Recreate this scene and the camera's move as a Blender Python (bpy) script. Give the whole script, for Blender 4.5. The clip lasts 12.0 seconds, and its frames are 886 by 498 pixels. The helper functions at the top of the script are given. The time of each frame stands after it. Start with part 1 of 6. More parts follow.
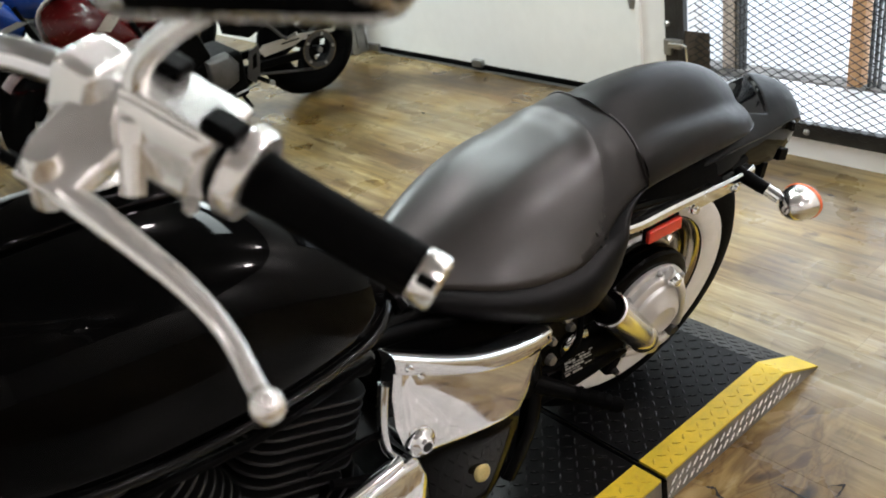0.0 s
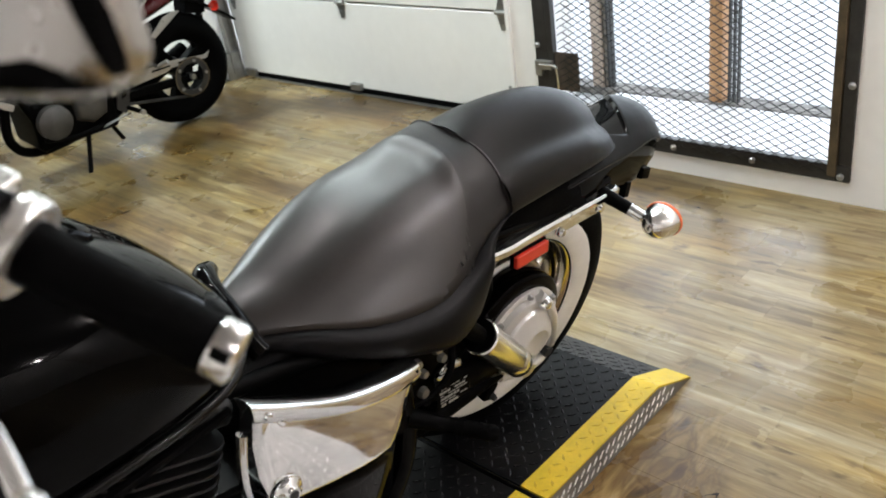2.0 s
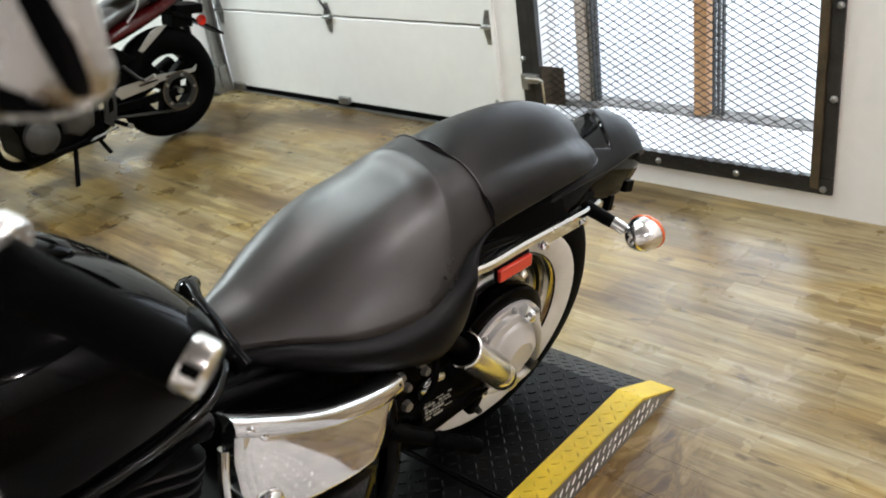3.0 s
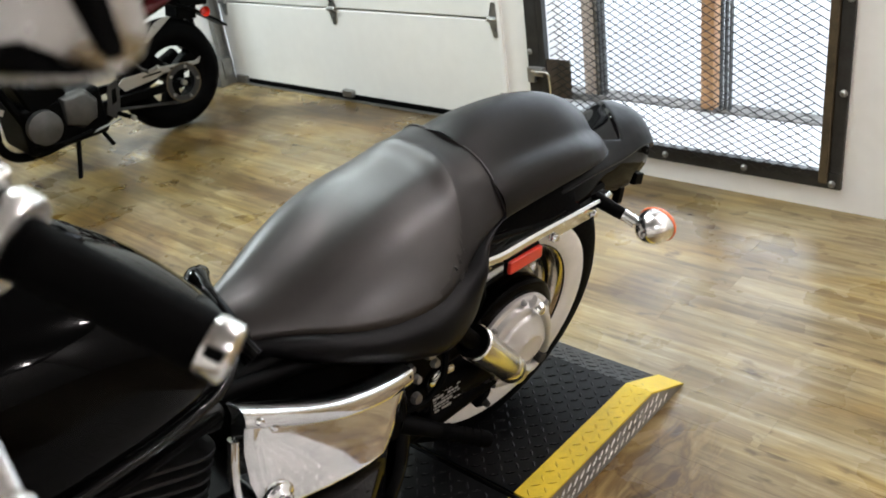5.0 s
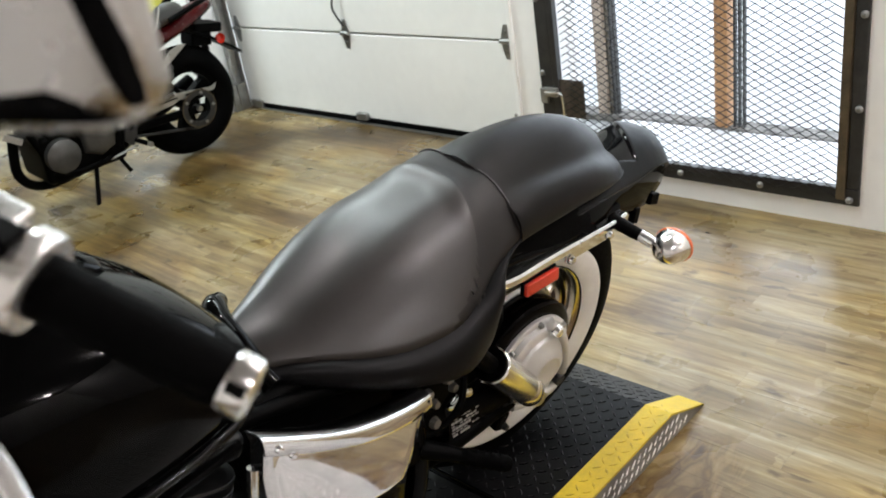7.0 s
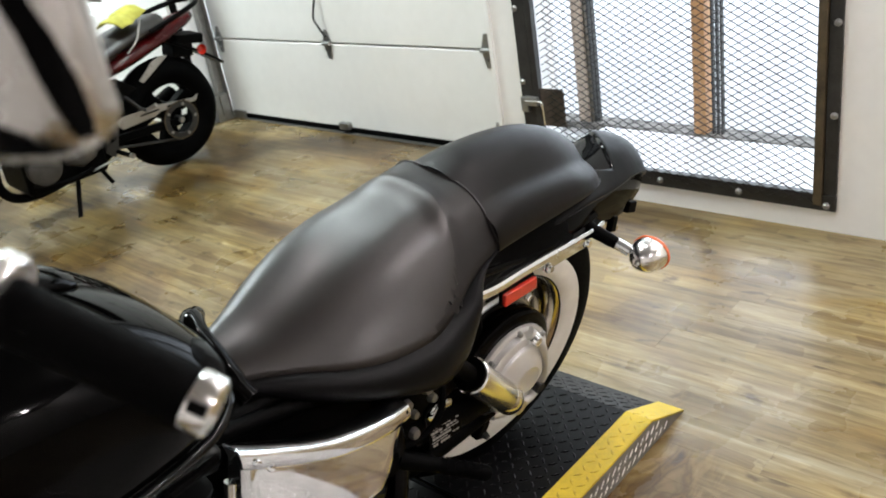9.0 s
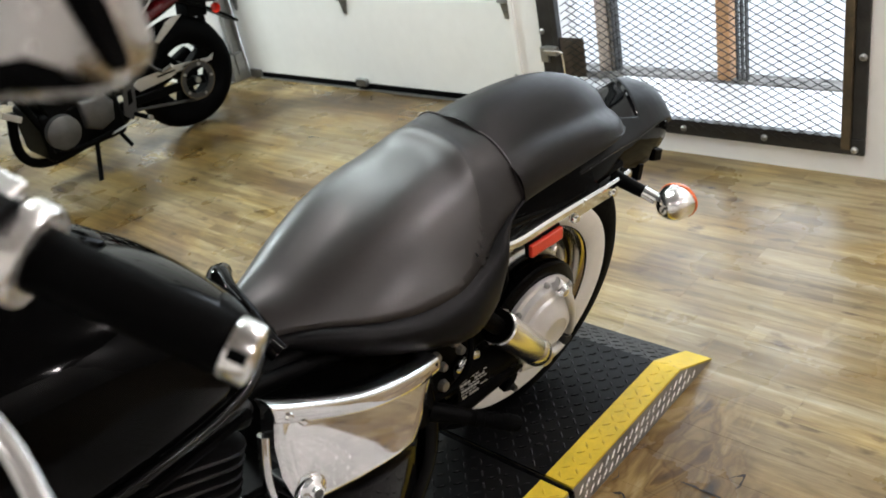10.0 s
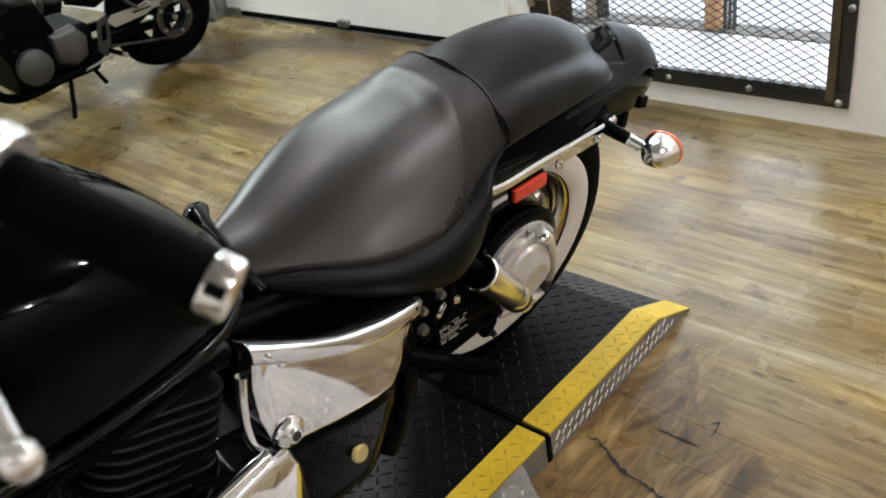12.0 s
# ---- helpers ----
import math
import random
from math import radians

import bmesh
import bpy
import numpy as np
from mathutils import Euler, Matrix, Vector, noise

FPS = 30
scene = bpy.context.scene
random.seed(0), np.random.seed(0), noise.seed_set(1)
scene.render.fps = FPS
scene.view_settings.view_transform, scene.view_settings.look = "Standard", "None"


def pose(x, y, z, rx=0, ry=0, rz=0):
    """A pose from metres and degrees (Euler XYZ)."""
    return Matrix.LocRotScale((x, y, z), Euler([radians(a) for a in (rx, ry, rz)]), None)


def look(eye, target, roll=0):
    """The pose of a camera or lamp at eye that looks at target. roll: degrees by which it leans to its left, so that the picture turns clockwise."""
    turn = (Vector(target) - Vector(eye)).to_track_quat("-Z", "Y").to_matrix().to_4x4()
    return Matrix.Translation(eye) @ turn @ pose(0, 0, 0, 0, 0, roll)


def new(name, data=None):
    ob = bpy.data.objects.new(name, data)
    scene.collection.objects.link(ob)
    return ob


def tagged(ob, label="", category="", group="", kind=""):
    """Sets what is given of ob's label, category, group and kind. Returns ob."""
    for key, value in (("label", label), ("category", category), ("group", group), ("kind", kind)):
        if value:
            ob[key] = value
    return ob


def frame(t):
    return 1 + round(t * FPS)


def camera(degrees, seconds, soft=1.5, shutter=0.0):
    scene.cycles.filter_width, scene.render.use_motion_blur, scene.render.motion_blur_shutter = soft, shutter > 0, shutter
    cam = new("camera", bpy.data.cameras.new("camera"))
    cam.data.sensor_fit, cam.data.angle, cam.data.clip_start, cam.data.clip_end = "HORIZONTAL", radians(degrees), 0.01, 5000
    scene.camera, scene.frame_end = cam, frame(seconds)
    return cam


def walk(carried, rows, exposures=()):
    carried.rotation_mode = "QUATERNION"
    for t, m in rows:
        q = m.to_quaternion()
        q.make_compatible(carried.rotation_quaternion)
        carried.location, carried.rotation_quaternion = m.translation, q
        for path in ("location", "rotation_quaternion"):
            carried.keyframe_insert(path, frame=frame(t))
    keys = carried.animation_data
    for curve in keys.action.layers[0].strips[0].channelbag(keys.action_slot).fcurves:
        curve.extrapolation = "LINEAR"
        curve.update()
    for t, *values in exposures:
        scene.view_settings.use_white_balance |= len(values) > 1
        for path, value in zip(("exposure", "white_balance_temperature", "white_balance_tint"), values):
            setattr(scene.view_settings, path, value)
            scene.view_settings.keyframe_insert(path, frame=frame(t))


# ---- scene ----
cam = camera(54.33, 12.0, soft=1.8)
PATH = [
    (0, (0.0859, 0.0457, 1.4141), (1.1181, 1.4852, 0.4854), -9.78),
    (0.2, (0.1019, 0.0459, 1.4161), (1.1867, 1.4438, 0.4864), -7.72),
    (0.5, (0.1177, 0.0421, 1.4129), (1.2623, 1.3915, 0.4806), -7.47),
    (0.7, (0.1356, 0.0442, 1.4082), (1.3147, 1.3665, 0.4813), -8.91),
    (1, (0.1520, 0.0352, 1.4117), (1.3717, 1.3116, 0.4718), -9.38),
    (1.5, (0.1544, 0.0340, 1.4157), (1.3730, 1.3211, 0.4892), -9.59),
    (2, (0.1556, 0.0316, 1.4158), (1.3738, 1.3198, 0.4901), -8.93),
    (2.5, (0.1624, 0.0234, 1.4197), (1.3979, 1.3062, 0.5098), -9.35),
    (3, (0.1603, 0.0173, 1.4195), (1.4055, 1.2955, 0.5164), -8.72),
    (3.2, (0.1553, 0.0080, 1.4199), (1.4037, 1.2887, 0.5248), -8.83),
    (4.8, (0.1555, 0.0318, 1.4091), (1.4285, 1.2874, 0.5130), -8.44),
    (5, (0.1550, 0.0400, 1.4063), (1.3956, 1.3165, 0.4944), -8.45),
    (5.5, (0.1585, 0.0521, 1.4038), (1.3876, 1.3414, 0.4944), -9.06),
    (6, (0.1603, 0.0451, 1.4121), (1.3819, 1.3720, 0.5477), -11.37),
    (6.5, (0.1583, 0.0435, 1.4105), (1.3914, 1.3539, 0.5374), -9.50),
    (7, (0.1564, 0.0428, 1.4136), (1.3927, 1.3547, 0.5472), -9.62),
    (7.2, (0.1563, 0.0439, 1.4139), (1.4069, 1.3448, 0.5514), -9.59),
    (8.8, (0.1586, 0.0224, 1.4240), (1.4126, 1.3182, 0.5589), -9.75),
    (9, (0.1639, 0.0248, 1.4213), (1.4274, 1.3175, 0.5653), -9.79),
    (9.5, (0.1615, 0.0315, 1.4151), (1.3759, 1.3513, 0.5301), -11.27),
    (10, (0.1607, 0.0419, 1.4084), (1.3524, 1.3474, 0.4727), -11.93),
    (10.5, (0.1496, 0.0364, 1.4094), (1.3443, 1.3380, 0.4722), -12.99),
    (10.8, (0.1315, 0.0182, 1.4103), (1.3460, 1.3017, 0.4743), -13.68),
    (11, (0.1166, 0.0174, 1.4080), (1.3624, 1.2540, 0.4494), -12.93),
    (11.1, (0.1028, 0.0102, 1.4062), (1.3574, 1.2180, 0.4232), -12.79),
    (11.2, (0.0886, 0.0072, 1.4066), (1.3267, 1.2056, 0.3920), -12.67),
    (11.4, (0.0707, 0.0105, 1.4184), (1.3648, 1.1863, 0.4480), -9.21),
    (11.5, (0.0677, 0.0209, 1.4161), (1.3618, 1.1974, 0.4460), -9.53),
    (11.6, (0.0702, 0.0274, 1.4150), (1.3286, 1.2350, 0.4383), -10.99),
    (11.8, (0.1003, 0.0424, 1.4075), (1.2796, 1.2709, 0.3616), -11.65),
    (12, (0.1657, 0.0581, 1.3925), (1.3332, 1.3000, 0.3462), -10.47),
]
walk(cam, [(t, look(eye, target, roll)) for t, eye, target, roll in PATH],
     [(0.0, -0.19, 6480, 10), (10.3, -0.19, 6480, 10), (11.2, -0.28, 6530, 10), (12.0, -0.33, 6560, 10)])
cam.data.dof.use_dof, cam.data.dof.focus_distance, cam.data.dof.aperture_fstop = True, 1.9, 6.8

# ---- world and light ----
world = bpy.data.worlds.new("world")
scene.world = world
world.use_nodes = True
wn = world.node_tree
sky = wn.nodes.new("ShaderNodeTexSky")
sky.sky_type = 'NISHITA'
sky.sun_disc = False
sky.sun_elevation = radians(35)
sky.sun_rotation = radians(200)
wn.links.new(sky.outputs[0], wn.nodes["Background"].inputs[0])
wn.nodes["Background"].inputs[1].default_value = 0.12


def area(name, eye, target, w, h, power, color):
    d = bpy.data.lights.new(name, 'AREA')
    d.shape, d.size, d.size_y, d.energy, d.color = 'RECTANGLE', w, h, power, color
    ob = new(name, d)
    ob.matrix_world = look(eye, target)
    return ob


for lx, ly, p in ((1.34, 1.92, 30), (2.40, -0.62, 74), (2.25, -3.5, 120), (2.5, 0.5, 28), (0.3, -1.6, 66), (-0.9, 0.6, 20)):
    d = bpy.data.lights.new("ceiling_bulb", 'POINT')
    d.energy, d.color, d.shadow_soft_size = p, (1.0, 0.915, 0.91), 0.05
    new("ceiling_bulb", d).location = (lx, ly, 2.78)
# the tube at y 5.9 is added, to throw the parked motorcycles' shadows forward
for lx, ly, p in ((2.45, 3.3, 50), (2.05, 1.9, 30), (1.75, 5.9, 150)):
    area("unseen_tube", (lx, ly, 2.84), (lx, ly, 0), 0.25, 1.3, p, (0.86, 0.97, 0.97))
EXPOSURE = 0.0
scene.view_settings.exposure = EXPOSURE

# ---- materials ----


def mat(name, base, rough=0.5, metal=0.0, vary=0.12, scale=6.0, bump=0.0, bump_scale=60.0, coat=0.0, rough_vary=0.08, stretch=(1, 1, 1), spec=0.5, per_object=0.0, coat_rough=0.04):
    """A surface with variation at two scales in colour and roughness and a fine relief."""
    m = bpy.data.materials.new(name)
    m.use_nodes = True
    nt = m.node_tree
    b = nt.nodes["Principled BSDF"]
    N = nt.nodes.new
    tc = N("ShaderNodeTexCoord")
    mp = N("ShaderNodeMapping")
    mp.inputs["Scale"].default_value = stretch
    nt.links.new(tc.outputs["Object"], mp.inputs[0])
    n1 = N("ShaderNodeTexNoise")
    n1.inputs["Scale"].default_value, n1.inputs["Detail"].default_value = scale, 6
    n2 = N("ShaderNodeTexNoise")
    n2.inputs["Scale"].default_value, n2.inputs["Detail"].default_value = scale * 9, 4
    for n in (n1, n2):
        nt.links.new(mp.outputs[0], n.inputs["Vector"])
    mx = N("ShaderNodeMath")
    mx.operation = 'MULTIPLY_ADD'
    nt.links.new(n1.outputs[0], mx.inputs[0])
    mx.inputs[1].default_value = 0.65
    sc = N("ShaderNodeMath")
    sc.operation = 'MULTIPLY'
    nt.links.new(n2.outputs[0], sc.inputs[0])
    sc.inputs[1].default_value = 0.35
    nt.links.new(sc.outputs[0], mx.inputs[2])
    ramp = N("ShaderNodeMapRange")
    ramp.inputs[1].default_value, ramp.inputs[2].default_value = 0.3, 0.7
    ramp.inputs[3].default_value, ramp.inputs[4].default_value = 1 - vary, 1 + vary
    nt.links.new(mx.outputs[0], ramp.inputs[0])
    fac = ramp.outputs[0]
    if per_object:
        oi = N("ShaderNodeObjectInfo")
        pr = N("ShaderNodeMapRange")
        pr.inputs[3].default_value, pr.inputs[4].default_value = 1 - per_object, 1 + per_object
        nt.links.new(oi.outputs["Random"], pr.inputs[0])
        mu = N("ShaderNodeMath")
        mu.operation = 'MULTIPLY'
        nt.links.new(fac, mu.inputs[0])
        nt.links.new(pr.outputs[0], mu.inputs[1])
        fac = mu.outputs[0]
    vm = N("ShaderNodeVectorMath")
    vm.operation = 'SCALE'
    vm.inputs[0].default_value = base
    nt.links.new(fac, vm.inputs["Scale"])
    nt.links.new(vm.outputs[0], b.inputs["Base Color"])
    rr = N("ShaderNodeMapRange")
    rr.inputs[1].default_value, rr.inputs[2].default_value = 0.3, 0.7
    rr.inputs[3].default_value, rr.inputs[4].default_value = max(0.02, rough - rough_vary), min(1, rough + rough_vary)
    nt.links.new(n2.outputs[0], rr.inputs[0])
    nt.links.new(rr.outputs[0], b.inputs["Roughness"])
    b.inputs["Metallic"].default_value = metal
    b.inputs["Coat Weight"].default_value = coat
    b.inputs["Coat Roughness"].default_value = coat_rough
    b.inputs["Specular IOR Level"].default_value = spec
    if bump:
        n3 = N("ShaderNodeTexNoise")
        n3.inputs["Scale"].default_value, n3.inputs["Detail"].default_value = bump_scale, 3
        nt.links.new(mp.outputs[0], n3.inputs["Vector"])
        bp = N("ShaderNodeBump")
        bp.inputs["Strength"].default_value, bp.inputs["Distance"].default_value = bump, 0.002
        nt.links.new(n3.outputs[0], bp.inputs["Height"])
        nt.links.new(bp.outputs[0], b.inputs["Normal"])
    return m


M_GLOSS = mat("mirror_gloss_black", (0.0015, 0.0015, 0.0018), 0.03, spec=0.16, vary=0.2, rough_vary=0.01)
M_SEAM = mat("glossy_black_seam", (0.002, 0.002, 0.002), 0.12, spec=0.22, vary=0.2, rough_vary=0.02)
M_BLACK = mat("black_paint", (0.0009, 0.0009, 0.0009), 0.045, spec=0.055, vary=0.2, rough_vary=0.02)
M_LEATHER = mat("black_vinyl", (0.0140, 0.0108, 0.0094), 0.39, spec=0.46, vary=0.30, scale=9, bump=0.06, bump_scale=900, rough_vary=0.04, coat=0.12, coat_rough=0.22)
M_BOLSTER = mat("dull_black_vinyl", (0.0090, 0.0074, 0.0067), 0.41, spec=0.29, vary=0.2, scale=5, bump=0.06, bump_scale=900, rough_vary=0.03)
# same vinyl as the saddle top, darkened for the shade on its rolled edge
M_SKIRT = mat("shaded_black_vinyl", (0.004, 0.0038, 0.004), 0.38, spec=0.10, vary=0.2, scale=5, bump=0.06, bump_scale=900, rough_vary=0.03)
M_RUBBER = mat("black_rubber", (0.0010, 0.0010, 0.0010), 0.7, spec=0.035, vary=0.3, scale=20, bump=0.2, bump_scale=200)
M_DARK = mat("black_plastic", (0.0012, 0.0012, 0.0012), 0.45, spec=0.035, vary=0.3, scale=20, bump=0.15, bump_scale=150)
M_CHROME = mat("chrome", (0.88, 0.895, 0.91), 0.07, 1.0, vary=0.05, rough_vary=0.04)
M_ALU = mat("cast_aluminium", (0.55, 0.55, 0.54), 0.32, 1.0, vary=0.12, bump=0.2, bump_scale=220)
M_FIN = mat("engine_aluminium", (0.006, 0.006, 0.0058), 0.45, 0.25, vary=0.25, bump=0.2)
M_WHITE = mat("whitewall_rubber", (0.78, 0.77, 0.73), 0.55, vary=0.06, scale=30)
M_RED = mat("red_lens", (0.55, 0.03, 0.015), 0.18, vary=0.1, coat=0.6)
M_AMBER = mat("orange_lens", (0.85, 0.16, 0.05), 0.2, vary=0.1, coat=0.5)
M_WALL = mat("white_wall_paint", (0.88, 0.88, 0.865), 0.55, vary=0.04, scale=2.5, bump=0.15, bump_scale=90)
M_DOOR = mat("white_door_enamel", (0.86, 0.855, 0.83), 0.42, vary=0.04, scale=2.0, bump=0.12, bump_scale=160)
M_STEEL = mat("dark_steel", (0.045, 0.044, 0.043), 0.48, 0.6, vary=0.35, scale=12, bump=0.2)
M_GALV = mat("galvanised_steel", (0.33, 0.33, 0.32), 0.38, 0.9, vary=0.2, scale=25)
M_RUST = mat("rusty_steel", (0.085, 0.064, 0.036), 0.6, 0.4, vary=0.5, scale=18, bump=0.3)
M_RUSTPLATE = mat("rusted_plate", (0.10, 0.082, 0.064), 0.6, 0.4, vary=0.45, scale=22, bump=0.3)
M_MESH = mat("mesh_steel", (0.03, 0.029, 0.028), 0.5, 0.5, vary=0.2)
M_WOOD = mat("orange_timber", (0.55, 0.29, 0.13), 0.6, vary=0.25, scale=8, stretch=(6, 6, 0.6), bump=0.2)
M_PALEWOOD = mat("pale_timber", (0.46, 0.36, 0.28), 0.7, vary=0.3, scale=8, stretch=(6, 6, 0.6), bump=0.2)
M_CONC = mat("pale_concrete", (0.66, 0.66, 0.65), 0.8, vary=0.08, scale=5, bump=0.4, bump_scale=60)
M_PLATE = mat("black_tread_plate", (0.004, 0.004, 0.0044), 0.42, 0.0, spec=0.17, vary=0.5, scale=10, bump=0.15)
M_YELLOW = mat("yellow_paint", (0.70, 0.51, 0.03), 0.5, vary=0.18, scale=14, bump=0.2)
M_BARE = mat("bare_tread_plate", (0.27, 0.262, 0.25), 0.38, 0.7, vary=0.35, scale=14)
M_WING = mat("worn_aluminium_plate", (0.47, 0.46, 0.44), 0.40, 0.7, vary=0.35, scale=9)
M_CHECKER = mat("polished_tread", (0.86, 0.85, 0.82), 0.30, 0.6, vary=0.15, scale=20)
M_CEIL = mat("ceiling_paint", (0.20, 0.20, 0.195), 0.8, vary=0.05)

# ---- mesh helpers ----


def part(name, bm, material, parent=None, label="", smooth=True, bevel=0.0, bevel_seg=2, subsurf=0):
    """Links a bmesh as one mesh object, under a thing or a part if one is given."""
    me = bpy.data.meshes.new(name)
    bmesh.ops.recalc_face_normals(bm, faces=bm.faces)
    bm.to_mesh(me)
    bm.free()
    ob = new(name, me)
    for m in (material if isinstance(material, (list, tuple)) else [material]):
        me.materials.append(m)
    if smooth:
        for p in me.polygons:
            p.use_smooth = True
    if bevel:
        b = ob.modifiers.new("bevel", 'BEVEL')
        b.width, b.segments, b.limit_method, b.angle_limit = bevel, bevel_seg, 'ANGLE', radians(35)
        b.harden_normals = smooth
    if subsurf:
        s = ob.modifiers.new("subsurf", 'SUBSURF')
        s.levels = s.render_levels = subsurf
    if smooth and not subsurf and not bevel:
        me.set_sharp_from_angle(angle=radians(42))
    if parent is not None:
        ob.parent = parent
    if label:
        ob["label"] = label
    return ob


def box(x0, x1, y0, y1, z0, z1, bm=None):
    bm = bm or bmesh.new()
    r = bmesh.ops.create_cube(bm, size=1)
    bmesh.ops.scale(bm, verts=r["verts"], vec=(x1 - x0, y1 - y0, z1 - z0))
    bmesh.ops.translate(bm, verts=r["verts"], vec=((x0 + x1) / 2, (y0 + y1) / 2, (z0 + z1) / 2))
    return bm


def obox(m, sx, sy, sz, bm=None):
    """A box of the given size at the pose m."""
    bm = bm or bmesh.new()
    r = bmesh.ops.create_cube(bm, size=1, matrix=m @ Matrix.Diagonal((sx, sy, sz, 1)))
    return bm


def spline(points, n=8):
    """A smooth run through the points."""
    P = [Vector(p) for p in points]
    out = []
    for i in range(len(P) - 1):
        p0, p1, p2, p3 = P[max(i - 1, 0)], P[i], P[i + 1], P[min(i + 2, len(P) - 1)]
        for k in range(n):
            t = k / n
            out.append(0.5 * (2 * p1 + (p2 - p0) * t + (2 * p0 - 5 * p1 + 4 * p2 - p3) * t * t + (3 * p1 - p0 - 3 * p2 + p3) * t ** 3))
    out.append(P[-1])
    return out


def tube(points, radius, seg=14, bm=None, caps=True, flat=1.0):
    """A swept round bar; radius may be one number or one for each point; flat squeezes it in the second direction."""
    bm = bm or bmesh.new()
    P = [Vector(p) for p in points]
    R = radius if isinstance(radius, (list, tuple)) else [radius] * len(P)
    rings, up = [], None
    for i, p in enumerate(P):
        d = (P[min(i + 1, len(P) - 1)] - P[max(i - 1, 0)]).normalized()
        if up is None:
            up = Vector((0, 0, 1)) if abs(d.z) < 0.9 else Vector((1, 0, 0))
        a = d.cross(up).normalized()
        up = a.cross(d).normalized()
        rings.append([bm.verts.new(p + R[i] * (math.cos(2 * math.pi * k / seg) * a + flat * math.sin(2 * math.pi * k / seg) * up)) for k in range(seg)])
    for r, s in zip(rings, rings[1:]):
        for k in range(seg):
            bm.faces.new((r[k], r[(k + 1) % seg], s[(k + 1) % seg], s[k]))
    if caps:
        bm.faces.new(rings[0][::-1])
        bm.faces.new(rings[-1])
    return bm


def lathe(profile, m=None, seg=48, bm=None, closed=False, arc=2 * math.pi):
    """Turns a profile of (radius, height) round the local z axis of the pose m."""
    bm = bm or bmesh.new()
    m = m or Matrix()
    rings = []
    for k in range(seg):
        a = arc * k / seg
        rings.append([bm.verts.new(m @ Vector((r * math.cos(a), r * math.sin(a), h))) for r, h in profile])
    n = len(profile)
    for k in range(seg):
        r, s = rings[k], rings[(k + 1) % seg]
        for i in range(n if closed else n - 1):
            j = (i + 1) % n
            try:
                bm.faces.new((r[i], s[i], s[j], r[j]))
            except ValueError:
                pass
    bmesh.ops.remove_doubles(bm, verts=bm.verts[:], dist=1e-5)
    return bm


def loft(sections, bm=None, closed=True, caps=True):
    """A skin over sections, each a list of as many points."""
    bm = bm or bmesh.new()
    rings = [[bm.verts.new(p) for p in s] for s in sections]
    n = len(rings[0])
    for r, s in zip(rings, rings[1:]):
        for k in range(n if closed else n - 1):
            bm.faces.new((r[k], r[(k + 1) % n], s[(k + 1) % n], s[k]))
    if caps and closed:
        bm.faces.new(rings[0][::-1])
        bm.faces.new(rings[-1])
    return bm


def prism(outline, depth, m=None, bm=None):
    """A plate: an outline of (u, v) in the pose's x and y, with thickness along its z."""
    bm = bm or bmesh.new()
    m = m or Matrix()
    lo = [bm.verts.new(m @ Vector((u, v, 0))) for u, v in outline]
    hi = [bm.verts.new(m @ Vector((u, v, depth))) for u, v in outline]
    bm.faces.new(lo[::-1])
    bm.faces.new(hi)
    n = len(outline)
    for k in range(n):
        bm.faces.new((lo[k], lo[(k + 1) % n], hi[(k + 1) % n], hi[k]))
    return bm


def thing(name, m, label, category, group="", kind=""):
    ob = new(name)
    ob.matrix_world = m
    return tagged(ob, label, category, group, kind)


SIDE = Matrix(((1, 0, 0, 0), (0, 0, -1, 0), (0, 1, 0, 0), (0, 0, 0, 1)))  # u along x, v along z, depth towards -y


def side(y):
    """Pose for outlines in x and z on the plane y; thickness grows towards -y."""
    return Matrix.Translation((0, y, 0)) @ SIDE
M_LABEL = mat("silver_label", (0.45, 0.45, 0.44), 0.4, 0.3, vary=0.15, scale=40)
M_BRASS = mat("brass", (0.62, 0.52, 0.24), 0.35, 0.8, vary=0.25, scale=40)
M_TAIL = mat("satin_black_paint", (0.004, 0.004, 0.004), 0.38, spec=0.10, vary=0.2, scale=8, rough_vary=0.04)
M_MIRROR = mat("mirror", (0.85, 0.86, 0.86), 0.02, 1.0, vary=0.02, rough_vary=0.0)

# glowing overcast distance outside the doorway and the far window
M_GLOW = bpy.data.materials.new("bright_overcast")
M_GLOW.use_nodes = True
gn = M_GLOW.node_tree
gn.nodes.remove(gn.nodes["Principled BSDF"])
em = gn.nodes.new("ShaderNodeEmission")
em.inputs[0].default_value, em.inputs[1].default_value = (0.80, 0.90, 1.0, 1), 7.0
gn.links.new(em.outputs[0], gn.nodes["Material Output"].inputs[0])


